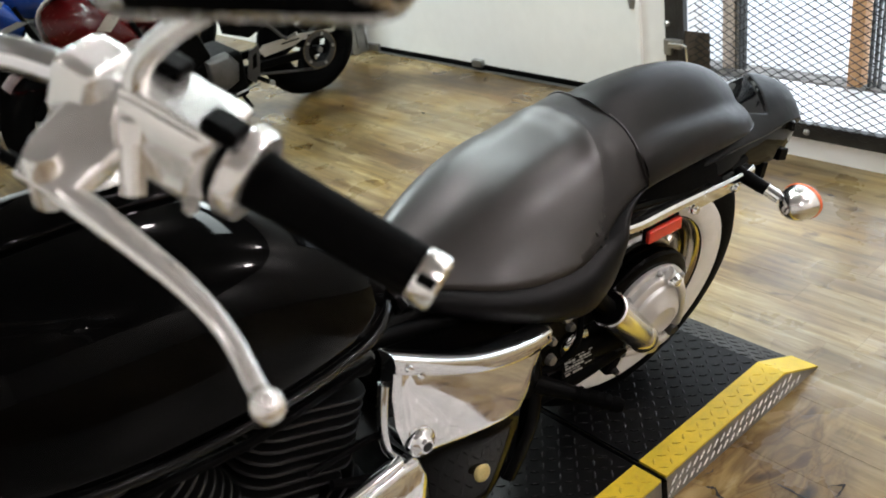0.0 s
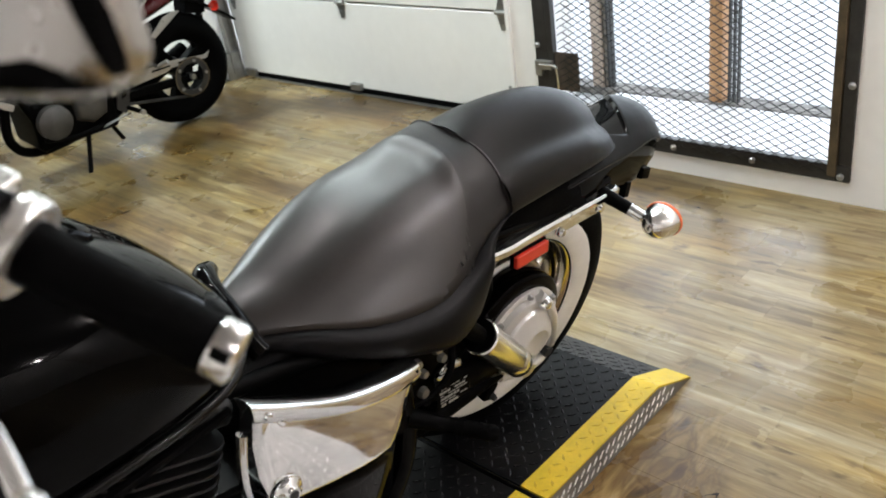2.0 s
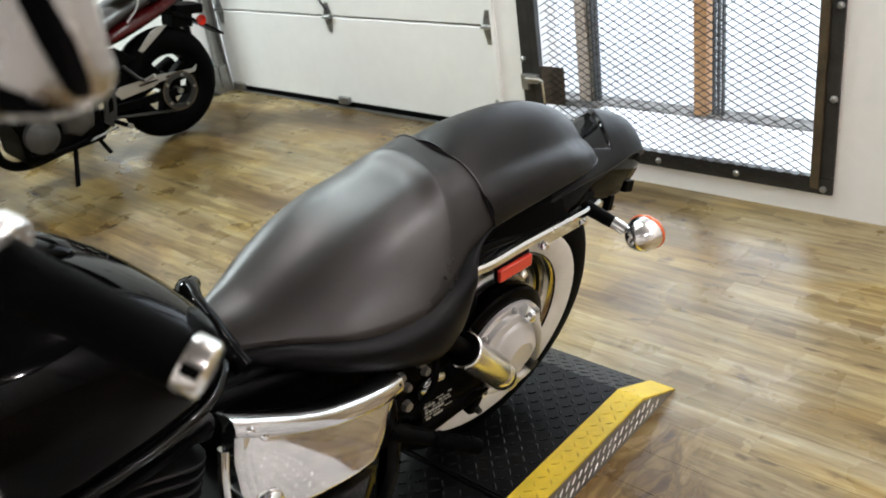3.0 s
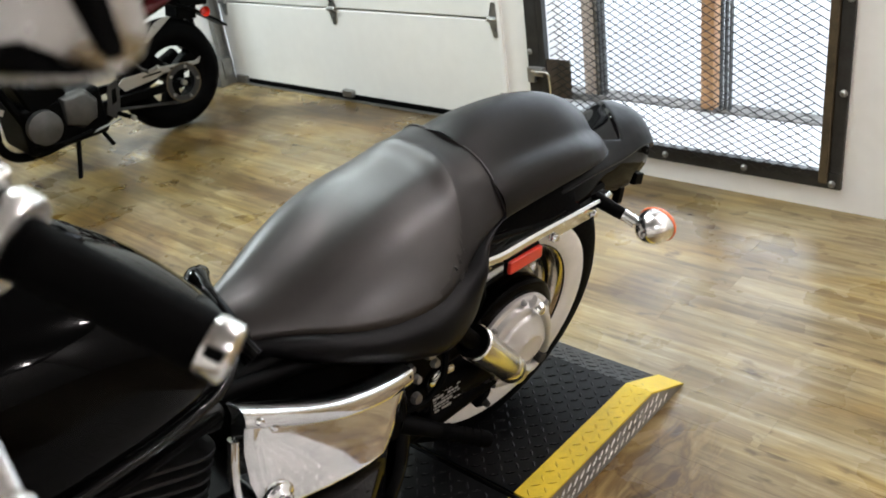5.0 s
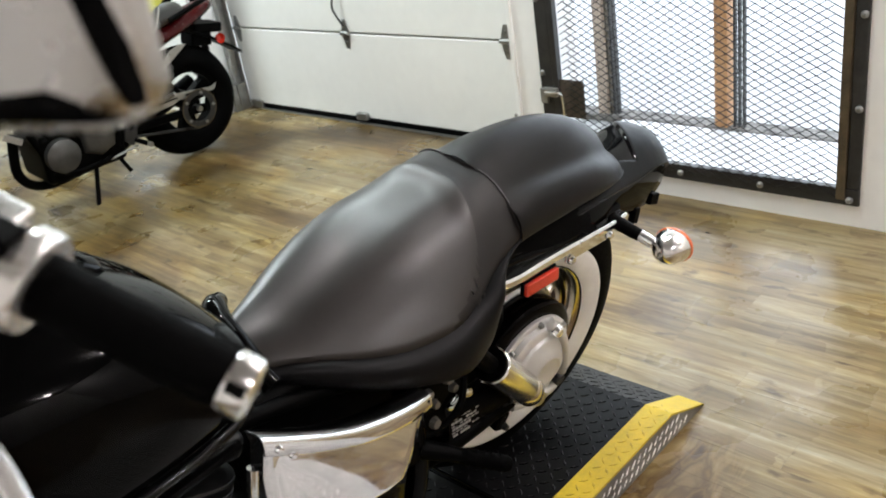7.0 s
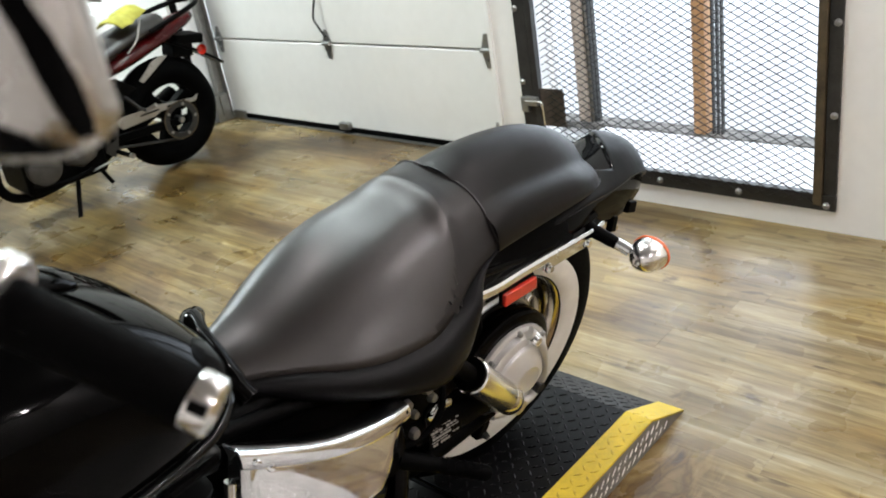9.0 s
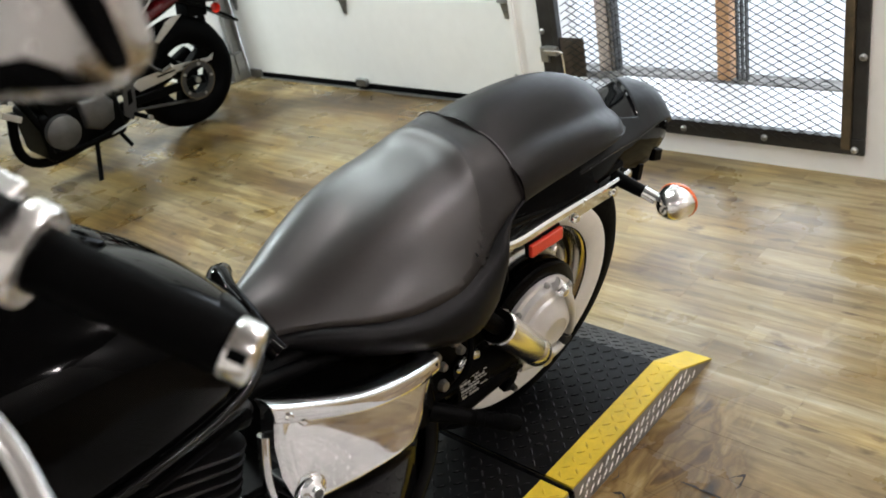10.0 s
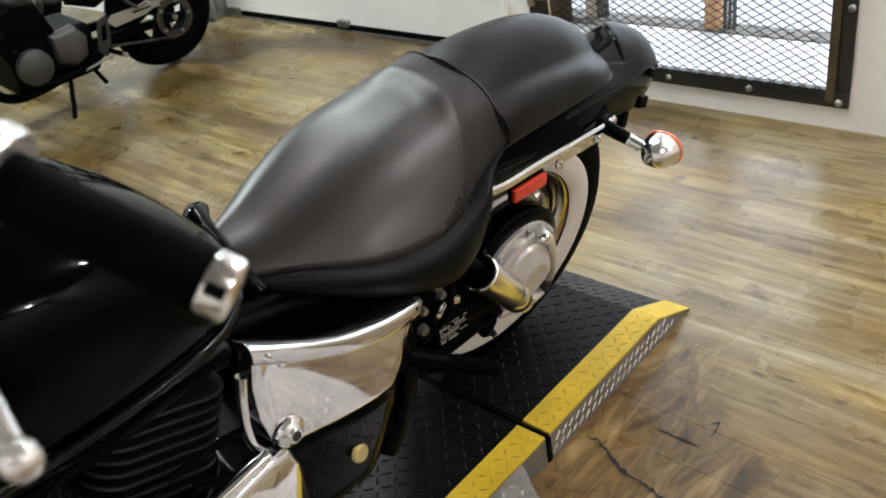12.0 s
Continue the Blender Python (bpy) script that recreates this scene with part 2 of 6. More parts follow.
def stone_print(nt, position):
    """Stone-look print: irregular flags of ochre, red-brown and grey with flowing bands. Returns its colour."""
    N, K = nt.nodes.new, nt.links.new

    def blend(a, b, f=1.0):
        x = N("ShaderNodeMix")
        x.data_type, x.blend_type = 'RGBA', 'MULTIPLY'
        x.inputs[0].default_value = f
        K(a, x.inputs[6])
        K(b, x.inputs[7])
        return x.outputs[2]

    def tones(src, stops):
        r = N("ShaderNodeValToRGB")
        e = r.color_ramp.elements
        e[0].position, e[0].color = stops[0][0], (*stops[0][1], 1)
        e[1].position, e[1].color = stops[-1][0], (*stops[-1][1], 1)
        for p, c in stops[1:-1]:
            e.new(p).color = (*c, 1)
        K(src, r.inputs[0])
        return r.outputs[0]

    mp = N("ShaderNodeMapping")
    mp.inputs["Rotation"].default_value = (0, 0, radians(35))
    mp.inputs["Scale"].default_value = (1.0, 3.0, 1)
    K(position, mp.inputs[0])
    bands = N("ShaderNodeTexNoise")
    bands.inputs["Scale"].default_value, bands.inputs["Detail"].default_value, bands.inputs["Distortion"].default_value = 4.2, 8, 1.0
    K(mp.outputs[0], bands.inputs["Vector"])
    col = tones(bands.outputs[0], [(0.30, (0.035, 0.021, 0.008)), (0.40, (0.100, 0.060, 0.021)), (0.46, (0.195, 0.127, 0.045)), (0.52, (0.125, 0.080, 0.030)), (0.60, (0.240, 0.170, 0.070)), (0.70, (0.36, 0.285, 0.150))])
    warp = N("ShaderNodeTexNoise")
    warp.inputs["Scale"].default_value, warp.inputs["Detail"].default_value = 6.0, 5
    K(position, warp.inputs["Vector"])
    moved = N("ShaderNodeVectorMath")
    moved.operation = 'MULTIPLY_ADD'
    K(warp.outputs["Color"], moved.inputs[0])
    moved.inputs[1].default_value = (0.20, 0.20, 0)
    K(position, moved.inputs[2])
    flags = N("ShaderNodeTexVoronoi")
    flags.voronoi_dimensions = '2D'
    flags.inputs["Scale"].default_value = 5.0
    K(moved.outputs[0], flags.inputs["Vector"])
    one = N("ShaderNodeSeparateXYZ")
    K(flags.outputs["Color"], one.inputs[0])
    col = blend(col, tones(one.outputs[0], [(0.0, (0.62, 0.55, 0.46)), (0.5, (0.95, 0.90, 0.80)), (1.0, (1.25, 1.20, 1.10))]))
    seams = N("ShaderNodeTexVoronoi")
    seams.voronoi_dimensions, seams.feature = '2D', 'DISTANCE_TO_EDGE'
    seams.inputs["Scale"].default_value = 5.0
    K(moved.outputs[0], seams.inputs["Vector"])
    return blend(col, tones(seams.outputs["Distance"], [(0.0, (0.62, 0.54, 0.45)), (0.03, (1, 1, 1))]), 0.7)


def plank_material():
    """Wood-look boards: long grain, knots and worn stains, each board a little different."""
    m = bpy.data.materials.new("plank_laminate")
    m.use_nodes = True
    nt = m.node_tree
    b = nt.nodes["Principled BSDF"]
    N, K = nt.nodes.new, nt.links.new
    tc, oi, geo = N("ShaderNodeTexCoord"), N("ShaderNodeObjectInfo"), N("ShaderNodeNewGeometry")
    add, rnd = N("ShaderNodeMath"), N("ShaderNodeMath")
    add.operation, rnd.operation = 'ADD', 'FRACT'
    K(oi.outputs["Random"], add.inputs[0])
    K(geo.outputs["Random Per Island"], add.inputs[1])
    K(add.outputs[0], rnd.inputs[0])
    off = N("ShaderNodeVectorMath")
    off.operation = 'MULTIPLY_ADD'
    cmb = N("ShaderNodeCombineXYZ")
    for i in range(3):
        K(rnd.outputs[0], cmb.inputs[i])
    K(cmb.outputs[0], off.inputs[0])
    off.inputs[1].default_value = (37, 53, 71)
    K(tc.outputs["Object"], off.inputs[2])

    def noise_at(scale, vec, detail=6, source=None, distortion=0.0):
        mp = N("ShaderNodeMapping")
        mp.inputs["Scale"].default_value = vec
        K(source or off.outputs[0], mp.inputs[0])
        n = N("ShaderNodeTexNoise")
        n.inputs["Scale"].default_value, n.inputs["Detail"].default_value, n.inputs["Distortion"].default_value = scale, detail, distortion
        K(mp.outputs[0], n.inputs["Vector"])
        return n.outputs[0]

    def ramp(src, stops):
        r = N("ShaderNodeValToRGB")
        e = r.color_ramp.elements
        e[0].position, e[0].color = stops[0][0], (*stops[0][1], 1)
        e[1].position, e[1].color = stops[-1][0], (*stops[-1][1], 1)
        for p, c in stops[1:-1]:
            x = e.new(p)
            x.color = (*c, 1)
        K(src, r.inputs[0])
        return r.outputs[0]

    def mix(f, a, c, kind='MIX'):
        x = N("ShaderNodeMix")
        x.data_type, x.blend_type = 'RGBA', kind
        if isinstance(f, float):
            x.inputs[0].default_value = f
        else:
            K(f, x.inputs[0])
        K(a, x.inputs[6])
        K(c, x.inputs[7])
        return x.outputs[2]

    def math_node(op, a, b=None, c=None):
        n = N("ShaderNodeMath")
        n.operation = op
        for i, v in enumerate((a, b, c)):
            if v is None:
                continue
            if isinstance(v, (int, float)):
                n.inputs[i].default_value = v
            else:
                K(v, n.inputs[i])
        return n.outputs[0]

    # printed staves: narrow strips of differing tone along each board, with ragged sides
    place = N("ShaderNodeSeparateXYZ")
    K(geo.outputs["Position"], place.inputs[0])
    wobble = math_node('MULTIPLY_ADD', noise_at(9.0, (1, 0.35, 1), 4, geo.outputs["Position"]), 0.034, -0.017)

    def staves(width, length, seed):
        sx = math_node('FLOOR', math_node('DIVIDE', math_node('ADD', place.outputs["X"], wobble), width))
        w1 = N("ShaderNodeTexWhiteNoise")
        w1.noise_dimensions = '1D'
        K(math_node('ADD', sx, seed), w1.inputs["W"])
        shifted = math_node('ADD', place.outputs["Y"], math_node('MULTIPLY_ADD', w1.outputs["Value"], length, math_node('MULTIPLY', wobble, 4.0)))
        sy = math_node('FLOOR', math_node('DIVIDE', shifted, length))
        both = N("ShaderNodeCombineXYZ")
        K(sx, both.inputs[0])
        K(sy, both.inputs[1])
        both.inputs[2].default_value = seed
        w2 = N("ShaderNodeTexWhiteNoise")
        w2.noise_dimensions = '3D'
        K(both.outputs[0], w2.inputs["Vector"])
        return w2.outputs["Value"]

    grain = noise_at(3.0, (14, 1.0, 1), 8, distortion=0.6)
    base = ramp(grain, [(0.28, (0.160, 0.115, 0.054)), (0.42, (0.242, 0.185, 0.090)), (0.55, (0.315, 0.252, 0.135)), (0.72, (0.39, 0.330, 0.205))])
    tone = ramp(staves(0.041, 0.40, 3.0), [(0.0, (0.66, 0.58, 0.47)), (0.16, (0.86, 0.80, 0.66)), (0.40, (0.98, 0.95, 0.84)), (0.62, (1.04, 1.06, 1.10)), (0.85, (1.16, 1.12, 0.96)), (1.0, (1.24, 1.25, 1.28))])
    col = mix(0.80, base, tone, 'MULTIPLY')
    tone2 = ramp(staves(0.118, 0.9, 11.0), [(0.0, (0.88, 0.84, 0.76)), (0.5, (1.0, 1.0, 0.98)), (1.0, (1.08, 1.09, 1.12))])
    col = mix(1.0, col, tone2, 'MULTIPLY')
    fine = ramp(noise_at(26, (9, 1.0, 1), 4), [(0.3, (0.84, 0.83, 0.81)), (0.7, (1.08, 1.08, 1.08))])
    col = mix(1.0, col, fine, 'MULTIPLY')
    knots = ramp(noise_at(8.5, (2.2, 1.0, 1), 3), [(0.28, (0.34, 0.27, 0.20)), (0.37, (1, 1, 1)), (1.0, (1, 1, 1))])
    col = mix(0.85, col, knots, 'MULTIPLY')
    stain = ramp(noise_at(1.9, (1, 0.6, 1), 6, geo.outputs["Position"], 0.6), [(0.34, (0.54, 0.44, 0.35)), (0.46, (0.86, 0.81, 0.75)), (0.56, (1, 1, 1)), (1.0, (1.03, 1.04, 1.06))])
    col = mix(1.0, col, stain, 'MULTIPLY')
    patch = ramp(noise_at(4.6, (1, 0.35, 1), 5, geo.outputs["Position"], 0.8), [(0.34, (1.02, 0.92, 0.66)), (0.5, (1.0, 1.0, 1.0)), (0.66, (1.0, 1.03, 1.18))])
    col = mix(1.0, col, patch, 'MULTIPLY')
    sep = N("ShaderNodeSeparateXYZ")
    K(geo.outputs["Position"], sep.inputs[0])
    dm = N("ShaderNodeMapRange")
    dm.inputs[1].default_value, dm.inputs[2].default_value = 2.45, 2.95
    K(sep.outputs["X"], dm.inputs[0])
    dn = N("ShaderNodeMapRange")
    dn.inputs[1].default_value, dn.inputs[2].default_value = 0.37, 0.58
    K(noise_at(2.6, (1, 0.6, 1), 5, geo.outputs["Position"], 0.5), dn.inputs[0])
    # past y 2.9 the brown is dirt plus painted shade round the parked motorcycles
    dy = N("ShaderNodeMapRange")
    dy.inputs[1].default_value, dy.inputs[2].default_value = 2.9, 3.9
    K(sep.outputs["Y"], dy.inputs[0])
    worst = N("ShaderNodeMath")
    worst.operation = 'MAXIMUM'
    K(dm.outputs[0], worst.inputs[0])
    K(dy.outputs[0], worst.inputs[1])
    dirt_shade = N("ShaderNodeMath")
    dirt_shade.operation = 'MULTIPLY'
    K(worst.outputs[0], dirt_shade.inputs[0])
    K(dn.outputs[0], dirt_shade.inputs[1])
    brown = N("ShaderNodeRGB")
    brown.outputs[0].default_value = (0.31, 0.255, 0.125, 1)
    dirt_shade_col = mix(1.0, col, brown.outputs[0], 'MULTIPLY')
    col = mix(dirt_shade.outputs[0], col, dirt_shade_col)
    # beside the lift the print changes to stone, with an uneven border
    reach = math_node('ADD', math_node('SUBTRACT', place.outputs["X"], place.outputs["Y"]), math_node('MULTIPLY_ADD', noise_at(5.5, (1, 1, 1), 6, geo.outputs["Position"], 0.5), 0.55, -0.275))
    inner = N("ShaderNodeMapRange")
    inner.interpolation_type = 'SMOOTHSTEP'
    inner.inputs[1].default_value, inner.inputs[2].default_value, inner.inputs[3].default_value, inner.inputs[4].default_value = 0.74, 0.95, 1.0, 0.0
    K(reach, inner.inputs[0])
    front = N("ShaderNodeMapRange")
    front.inputs[1].default_value, front.inputs[2].default_value, front.inputs[3].default_value, front.inputs[4].default_value = 0.96, 1.02, 1.0, 0.0
    K(place.outputs["Y"], front.inputs[0])
    col = mix(math_node('MULTIPLY', inner.outputs[0], front.outputs[0]), col, stone_print(nt, geo.outputs["Position"]))
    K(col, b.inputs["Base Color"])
    rr = N("ShaderNodeMapRange")
    rr.inputs[1].default_value, rr.inputs[2].default_value, rr.inputs[3].default_value, rr.inputs[4].default_value = 0.3, 0.7, 0.22, 0.40
    K(noise_at(4.0, (1, 1, 1), 5, geo.outputs["Position"]), rr.inputs[0])
    K(rr.outputs[0], b.inputs["Roughness"])
    bp = N("ShaderNodeBump")
    bp.inputs["Strength"].default_value, bp.inputs["Distance"].default_value = 0.18, 0.001
    K(noise_at(22, (8, 1.0, 1), 4), bp.inputs["Height"])
    K(bp.outputs[0], b.inputs["Normal"])
    return m


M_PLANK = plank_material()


M_CRACK = mat("dark_joint", (0.014, 0.010, 0.007), 0.7, vary=0.3)

M_FARWALL = mat("offwhite_wall_paint", (0.74, 0.735, 0.715), 0.6, vary=0.06, scale=2.0, bump=0.15, bump_scale=90)
M_SATIN = mat("satin_steel", (0.88, 0.87, 0.85), 0.20, 1.0, vary=0.02, scale=6, rough_vary=0.02)
M_SHELL = mat("brushed_mirror_shell", (0.50, 0.49, 0.475), 0.26, 1.0, vary=0.06, scale=9, rough_vary=0.04)
M_DULL = mat("dull_engine_cast", (0.085, 0.083, 0.08), 0.5, 0.7, vary=0.3, scale=16, bump=0.25, bump_scale=200)
M_WORN = mat("worn_dark_yellow", (0.62, 0.43, 0.02), 0.5, vary=0.4, scale=30)
M_RAIL = mat("weathered_timber", (0.21, 0.195, 0.175), 0.8, vary=0.9, scale=16, stretch=(3, 1.0, 3), bump=0.3)
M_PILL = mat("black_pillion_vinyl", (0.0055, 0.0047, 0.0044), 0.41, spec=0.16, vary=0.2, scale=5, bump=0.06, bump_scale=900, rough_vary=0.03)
M_RIM = mat("polished_rim", (0.52, 0.48, 0.40), 0.16, 1.0, vary=0.1, scale=12)
M_PALECAST = mat("pale_cast_aluminium", (0.66, 0.655, 0.64), 0.40, 0.55, vary=0.08, scale=10, bump=0.12, bump_scale=300)
M_CAST = mat("silver_cast_metal", (0.86, 0.85, 0.825), 0.20, 0.8, vary=0.04, scale=8, rough_vary=0.04)

# ---- the room ----
WX, DX = 2.933, 3.18          # faces of the wall and of the recessed overhead door
FAR, BACK, LEFT, CEIL = 7.4, -4.6, -2.2, 2.9


def struct(name, bm, material, label="", category="", smooth=False, bevel=0.0):
    ob = part(name, bm, material, smooth=smooth, bevel=bevel)
    return tagged(ob, label, category, kind="structure")


floor = struct("floor", box(LEFT - 0.2, 6.0, BACK - 0.2, FAR + 0.2, -0.2, -0.012), M_CONC, "tan wood-look plank floor with worn stone-look patches", "floor")
struct("ceiling", box(LEFT - 0.2, WX + 0.5, BACK - 0.2, FAR + 0.2, CEIL, CEIL + 0.15), M_CEIL, "plain grey painted ceiling", "ceiling")
struct("wall_west", box(LEFT - 0.15, LEFT, BACK - 0.15, FAR + 0.15, 0, CEIL), M_FARWALL, "off-white painted wall", "wall")
struct("wall_south", box(LEFT, WX + 0.35, BACK - 0.15, BACK, 0, CEIL), M_FARWALL, "off-white painted wall", "wall")
struct("wall_north", box(LEFT, WX + 0.35, FAR, FAR + 0.15, 0, CEIL), M_WALL, "white painted wall", "wall")
# the east wall: gate opening and overhead door opening
bm = box(WX, WX + 0.35, BACK, 1.03, 0, CEIL)
box(WX, WX + 0.35, 1.03, 2.14, 0, 0.09, bm)
box(WX, WX + 0.35, 1.03, 2.14, 2.2, CEIL, bm)
box(WX, WX + 0.10, 2.14, 2.35, 0, CEIL, bm)
box(WX + 0.102, WX + 0.35, 2.30, 2.35, 0, CEIL, bm)
box(WX, WX + 0.35, 2.35, 4.84, 2.2, CEIL, bm)
box(WX, WX + 0.35, 4.84, 5.60, 0, CEIL, bm)
box(WX, WX + 0.35, 5.60, 6.70, 0, 0.70, bm)
box(WX, WX + 0.35, 5.60, 6.70, 1.75, CEIL, bm)
box(WX, WX + 0.35, 6.70, FAR, 0, CEIL, bm)
struct("wall_east", bm, M_WALL, "white painted wall with a gate and an overhead door", "wall")
# overhead door of four panels
door = tagged(new("door_1"), "closed white sectional overhead door with grey hinges", "overhead door", kind="structure")
for i in range(4):
    z0 = 0.03 + 0.478 * i + (0.004 if i else 0)
    part("panel", box(DX, DX + 0.045, 2.36, 4.80, z0, z0 + 0.472), M_DOOR, door, smooth=False, bevel=0.004)
part("bottom_seal", box(DX - 0.006, DX + 0.03, 2.36, 4.66, 0.0, 0.032), M_RUBBER, door, "black rubber bottom seal", bevel=0.006)
part("backing", box(DX + 0.046, DX + 0.06, 2.36, 4.80, 0.02, 2.2), M_DARK, door, smooth=False)
# hardware of the overhead door
def bracket(y, z, s=1.0):
    """A galvanised hinge: a diamond leaf above and below a rolled knuckle."""
    h = part("hinge", prism([(-0.035 * s, 0), (-0.012, 0.075 * s), (0.012, 0.075 * s), (0.035 * s, 0), (0.012, -0.085 * s), (-0.012, -0.085 * s)], 0.005,
                            Matrix.Translation((DX - 0.001, y, z)) @ Matrix(((0, 0, -1, 0), (1, 0, 0, 0), (0, 1, 0, 0), (0, 0, 0, 1)))), M_GALV, door, "grey steel hinge", smooth=False, bevel=0.002)
    part("knuckle", tube([(DX - 0.014, y - 0.03 * s, z), (DX - 0.014, y + 0.03 * s, z)], 0.011, 10), M_GALV, h)
    for dz in (0.045, -0.05):
        part("bolt", tube([(DX - 0.006, y, z + dz), (DX - 0.013, y, z + dz)], 0.006, 8), M_GALV, h)


for i in (1, 2, 3):
    for y in (2.60, 3.72, 4.74):
        bracket(y, 0.03 + 0.478 * i)
cord = spline([(DX - 0.012, 3.715, 0.545), (DX - 0.03, 3.735, 0.60), (DX - 0.03, 3.76, 0.65), (DX - 0.02, 3.745, 0.72), (DX - 0.012, 3.735, 0.76)], 6)
part("pull_cord", tube(cord, 0.006, 8), M_STEEL, door, "dark pull cord")
part("lift_handle", box(DX - 0.03, DX, 3.66, 3.74, 0.022, 0.062), M_GALV, door, "small steel lift handle", bevel=0.004)
part("corner_plate", box(DX - 0.006, DX, 2.56, 2.605, 0.03, 0.16), M_GALV, door, "steel corner plate", bevel=0.002)
part("corner_plate", box(DX - 0.02, DX + 0.0, 4.66, 4.77, 0.0, 0.05), M_GALV, door, "steel corner plate", bevel=0.004)
# vertical track and door stop at its far side, jamb boards
track = tagged(new("trim_track"), "grey steel door track on the jamb", "door track", kind="structure")
bm = box(DX - 0.10, DX - 0.03, 4.80, 4.805, 0.04, 2.2)
box(DX - 0.10, DX - 0.095, 4.76, 4.80, 0.04, 2.2, bm)
box(DX - 0.035, DX - 0.03, 4.76, 4.80, 0.04, 2.2, bm)
part("rail", bm, M_GALV, track, smooth=False, bevel=0.001)
part("foot_bracket", box(DX - 0.14, DX - 0.02, 4.77, 4.835, 0.0, 0.17), M_GALV, track, bevel=0.005)
for z in (0.45, 1.0, 1.6):
    part("wall_clip", box(DX - 0.09, DX - 0.03, 4.805, 4.838, z, z + 0.06), M_GALV, track, bevel=0.003)
part("stop_strip", box(WX + 0.02, WX + 0.05, 4.80, 4.84, 0.0, 2.2), M_RUBBER, track, "black weather strip", bevel=0.004)
struct("trim_jamb", box(WX - 0.012, DX - 0.01, 2.35, 2.372, 0, 2.2), M_WALL, "white jamb board beside the overhead door", "trim", bevel=0.003)
struct("sill_strip", box(DX - 0.03, DX + 0.01, 2.36, 4.66, -0.010, 0.004), M_GALV, "bright threshold strip under the overhead door", "threshold")

# ---- gate of expanded steel mesh ----
GY0, GY1, GZ0, GZ1 = 0.950, 2.226, 0.080, 2.25
gate = thing("mesh_gate", pose(WX, 0, 0), "black steel frame with expanded mesh bolted over a doorway", "gate")
FW = 0.060
for nm, b in (("bottom_rail", (-0.012, 0.018, GY0, GY1, GZ0, GZ0 + FW)), ("top_rail", (-0.012, 0.018, GY0, GY1, GZ1 - FW, GZ1)),
              ("right_stile", (-0.012, 0.018, GY0, GY0 + 0.042, GZ0 + FW + 0.002, GZ1 - FW - 0.002)), ("left_stile", (-0.012, 0.018, GY1 - 0.062, GY1, GZ0 + FW + 0.002, GZ1 - FW - 0.002))):
    part(nm, box(*b), M_STEEL, gate, smooth=False, bevel=0.003)
part("hinge_stile", box(-0.020, 0.012, GY0 + 0.044, GY0 + 0.074, GZ0 + 0.02, GZ1 - FW - 0.002), M_RUST, gate, "rusty inner stile", smooth=False, bevel=0.003)
part("inner_stile", box(-0.016, 0.014, GY1 - 0.092, GY1 - 0.064, GZ0 + FW + 0.002, GZ1 - FW - 0.002), M_STEEL, gate, smooth=False, bevel=0.003)
for y in (0.98, 1.288, 1.601, 1.915, 2.196):
    part("bolt", lathe([(0.0, 0.012), (0.007, 0.011), (0.012, 0.005), (0.013, 0.0)], pose(-0.012, y, 0.108 if y > 1.2 else 0.100, 0, -90, 0), 10), M_GALV, gate)
for z in (0.42, 0.72, 1.1, 1.5, 1.9):
    part("bolt", lathe([(0.0, 0.012), (0.007, 0.011), (0.012, 0.005), (0.013, 0.0)], pose(-0.012, 0.965, z, 0, -90, 0), 10), M_GALV, gate)
    part("bolt", lathe([(0.0, 0.012), (0.007, 0.011), (0.012, 0.005), (0.013, 0.0)], pose(-0.012, 2.212, z + 0.04, 0, -90, 0), 10), M_GALV, gate)
# expanded mesh: staggered diamonds of thin strands
my0, my1, mz0, mz1 = GY0 + 0.076, GY1 - 0.094, GZ0 + FW - 0.034, GZ1 - FW + 0.03
CW, CH = 0.0515, 0.0143
bm = bmesh.new()


def strand(bm, a, b, w=0.0030, d=0.0014):
    a, b = Vector(a), Vector(b)
    t = (b - a).normalized()
    n = Vector((0, -t.z, t.y))
    vs = [bm.verts.new(p + sx * Vector((d, 0, 0)) + sn * w / 2 * n) for p in (a, b) for sx, sn in ((-1, -1), (1, -1), (1, 1), (-1, 1))]
    for k in range(4):
        bm.faces.new((vs[k], vs[(k + 1) % 4], vs[4 + (k + 1) % 4], vs[4 + k]))


cols_n = int((my1 - my0) / CW)


def mesh_sheet(bm, z_from, z_to):
    for r in range(int((z_to - z_from) / CH)):
        z = z_from + r * CH
        for c in range(cols_n):
            y = my0 + c * CW + (CW / 2 if r % 2 else 0)
            if y + CW > my1:
                continue
            strand(bm, (-0.0145, y, z), (-0.0145, y + CW / 2, z + CH))
            strand(bm, (-0.0145, y + CW, z), (-0.0145, y + CW / 2, z + CH))


mesh_sheet(bm, mz0, 0.95)
part("mesh_lower", bm, M_MESH, gate, "black expanded steel mesh", smooth=False)
bm = bmesh.new()
mesh_sheet(bm, mz0 + int((0.95 - mz0) / CH / 2) * 2 * CH, mz1)
part("mesh_upper", bm, M_MESH, gate, "black expanded steel mesh", smooth=False)
part("lock_plate", box(-0.006, -0.002, 2.02, 2.138, 0.276, 0.435), M_RUSTPLATE, gate, "rusted steel lock plate", smooth=False, bevel=0.001)
part("mesh_latch", tube(spline([(-0.03, 2.195, 0.385), (-0.034, 2.15, 0.387), (-0.034, 2.115, 0.385), (-0.032, 2.108, 0.36), (-0.03, 2.106, 0.29)], 5), 0.006, 8), M_CHROME, gate, "bright steel bolt handle")
part("latch_case", box(-0.034, -0.010, 2.135, 2.205, 0.365, 0.402), M_GALV, gate, "grey latch case", smooth=False, bevel=0.004)
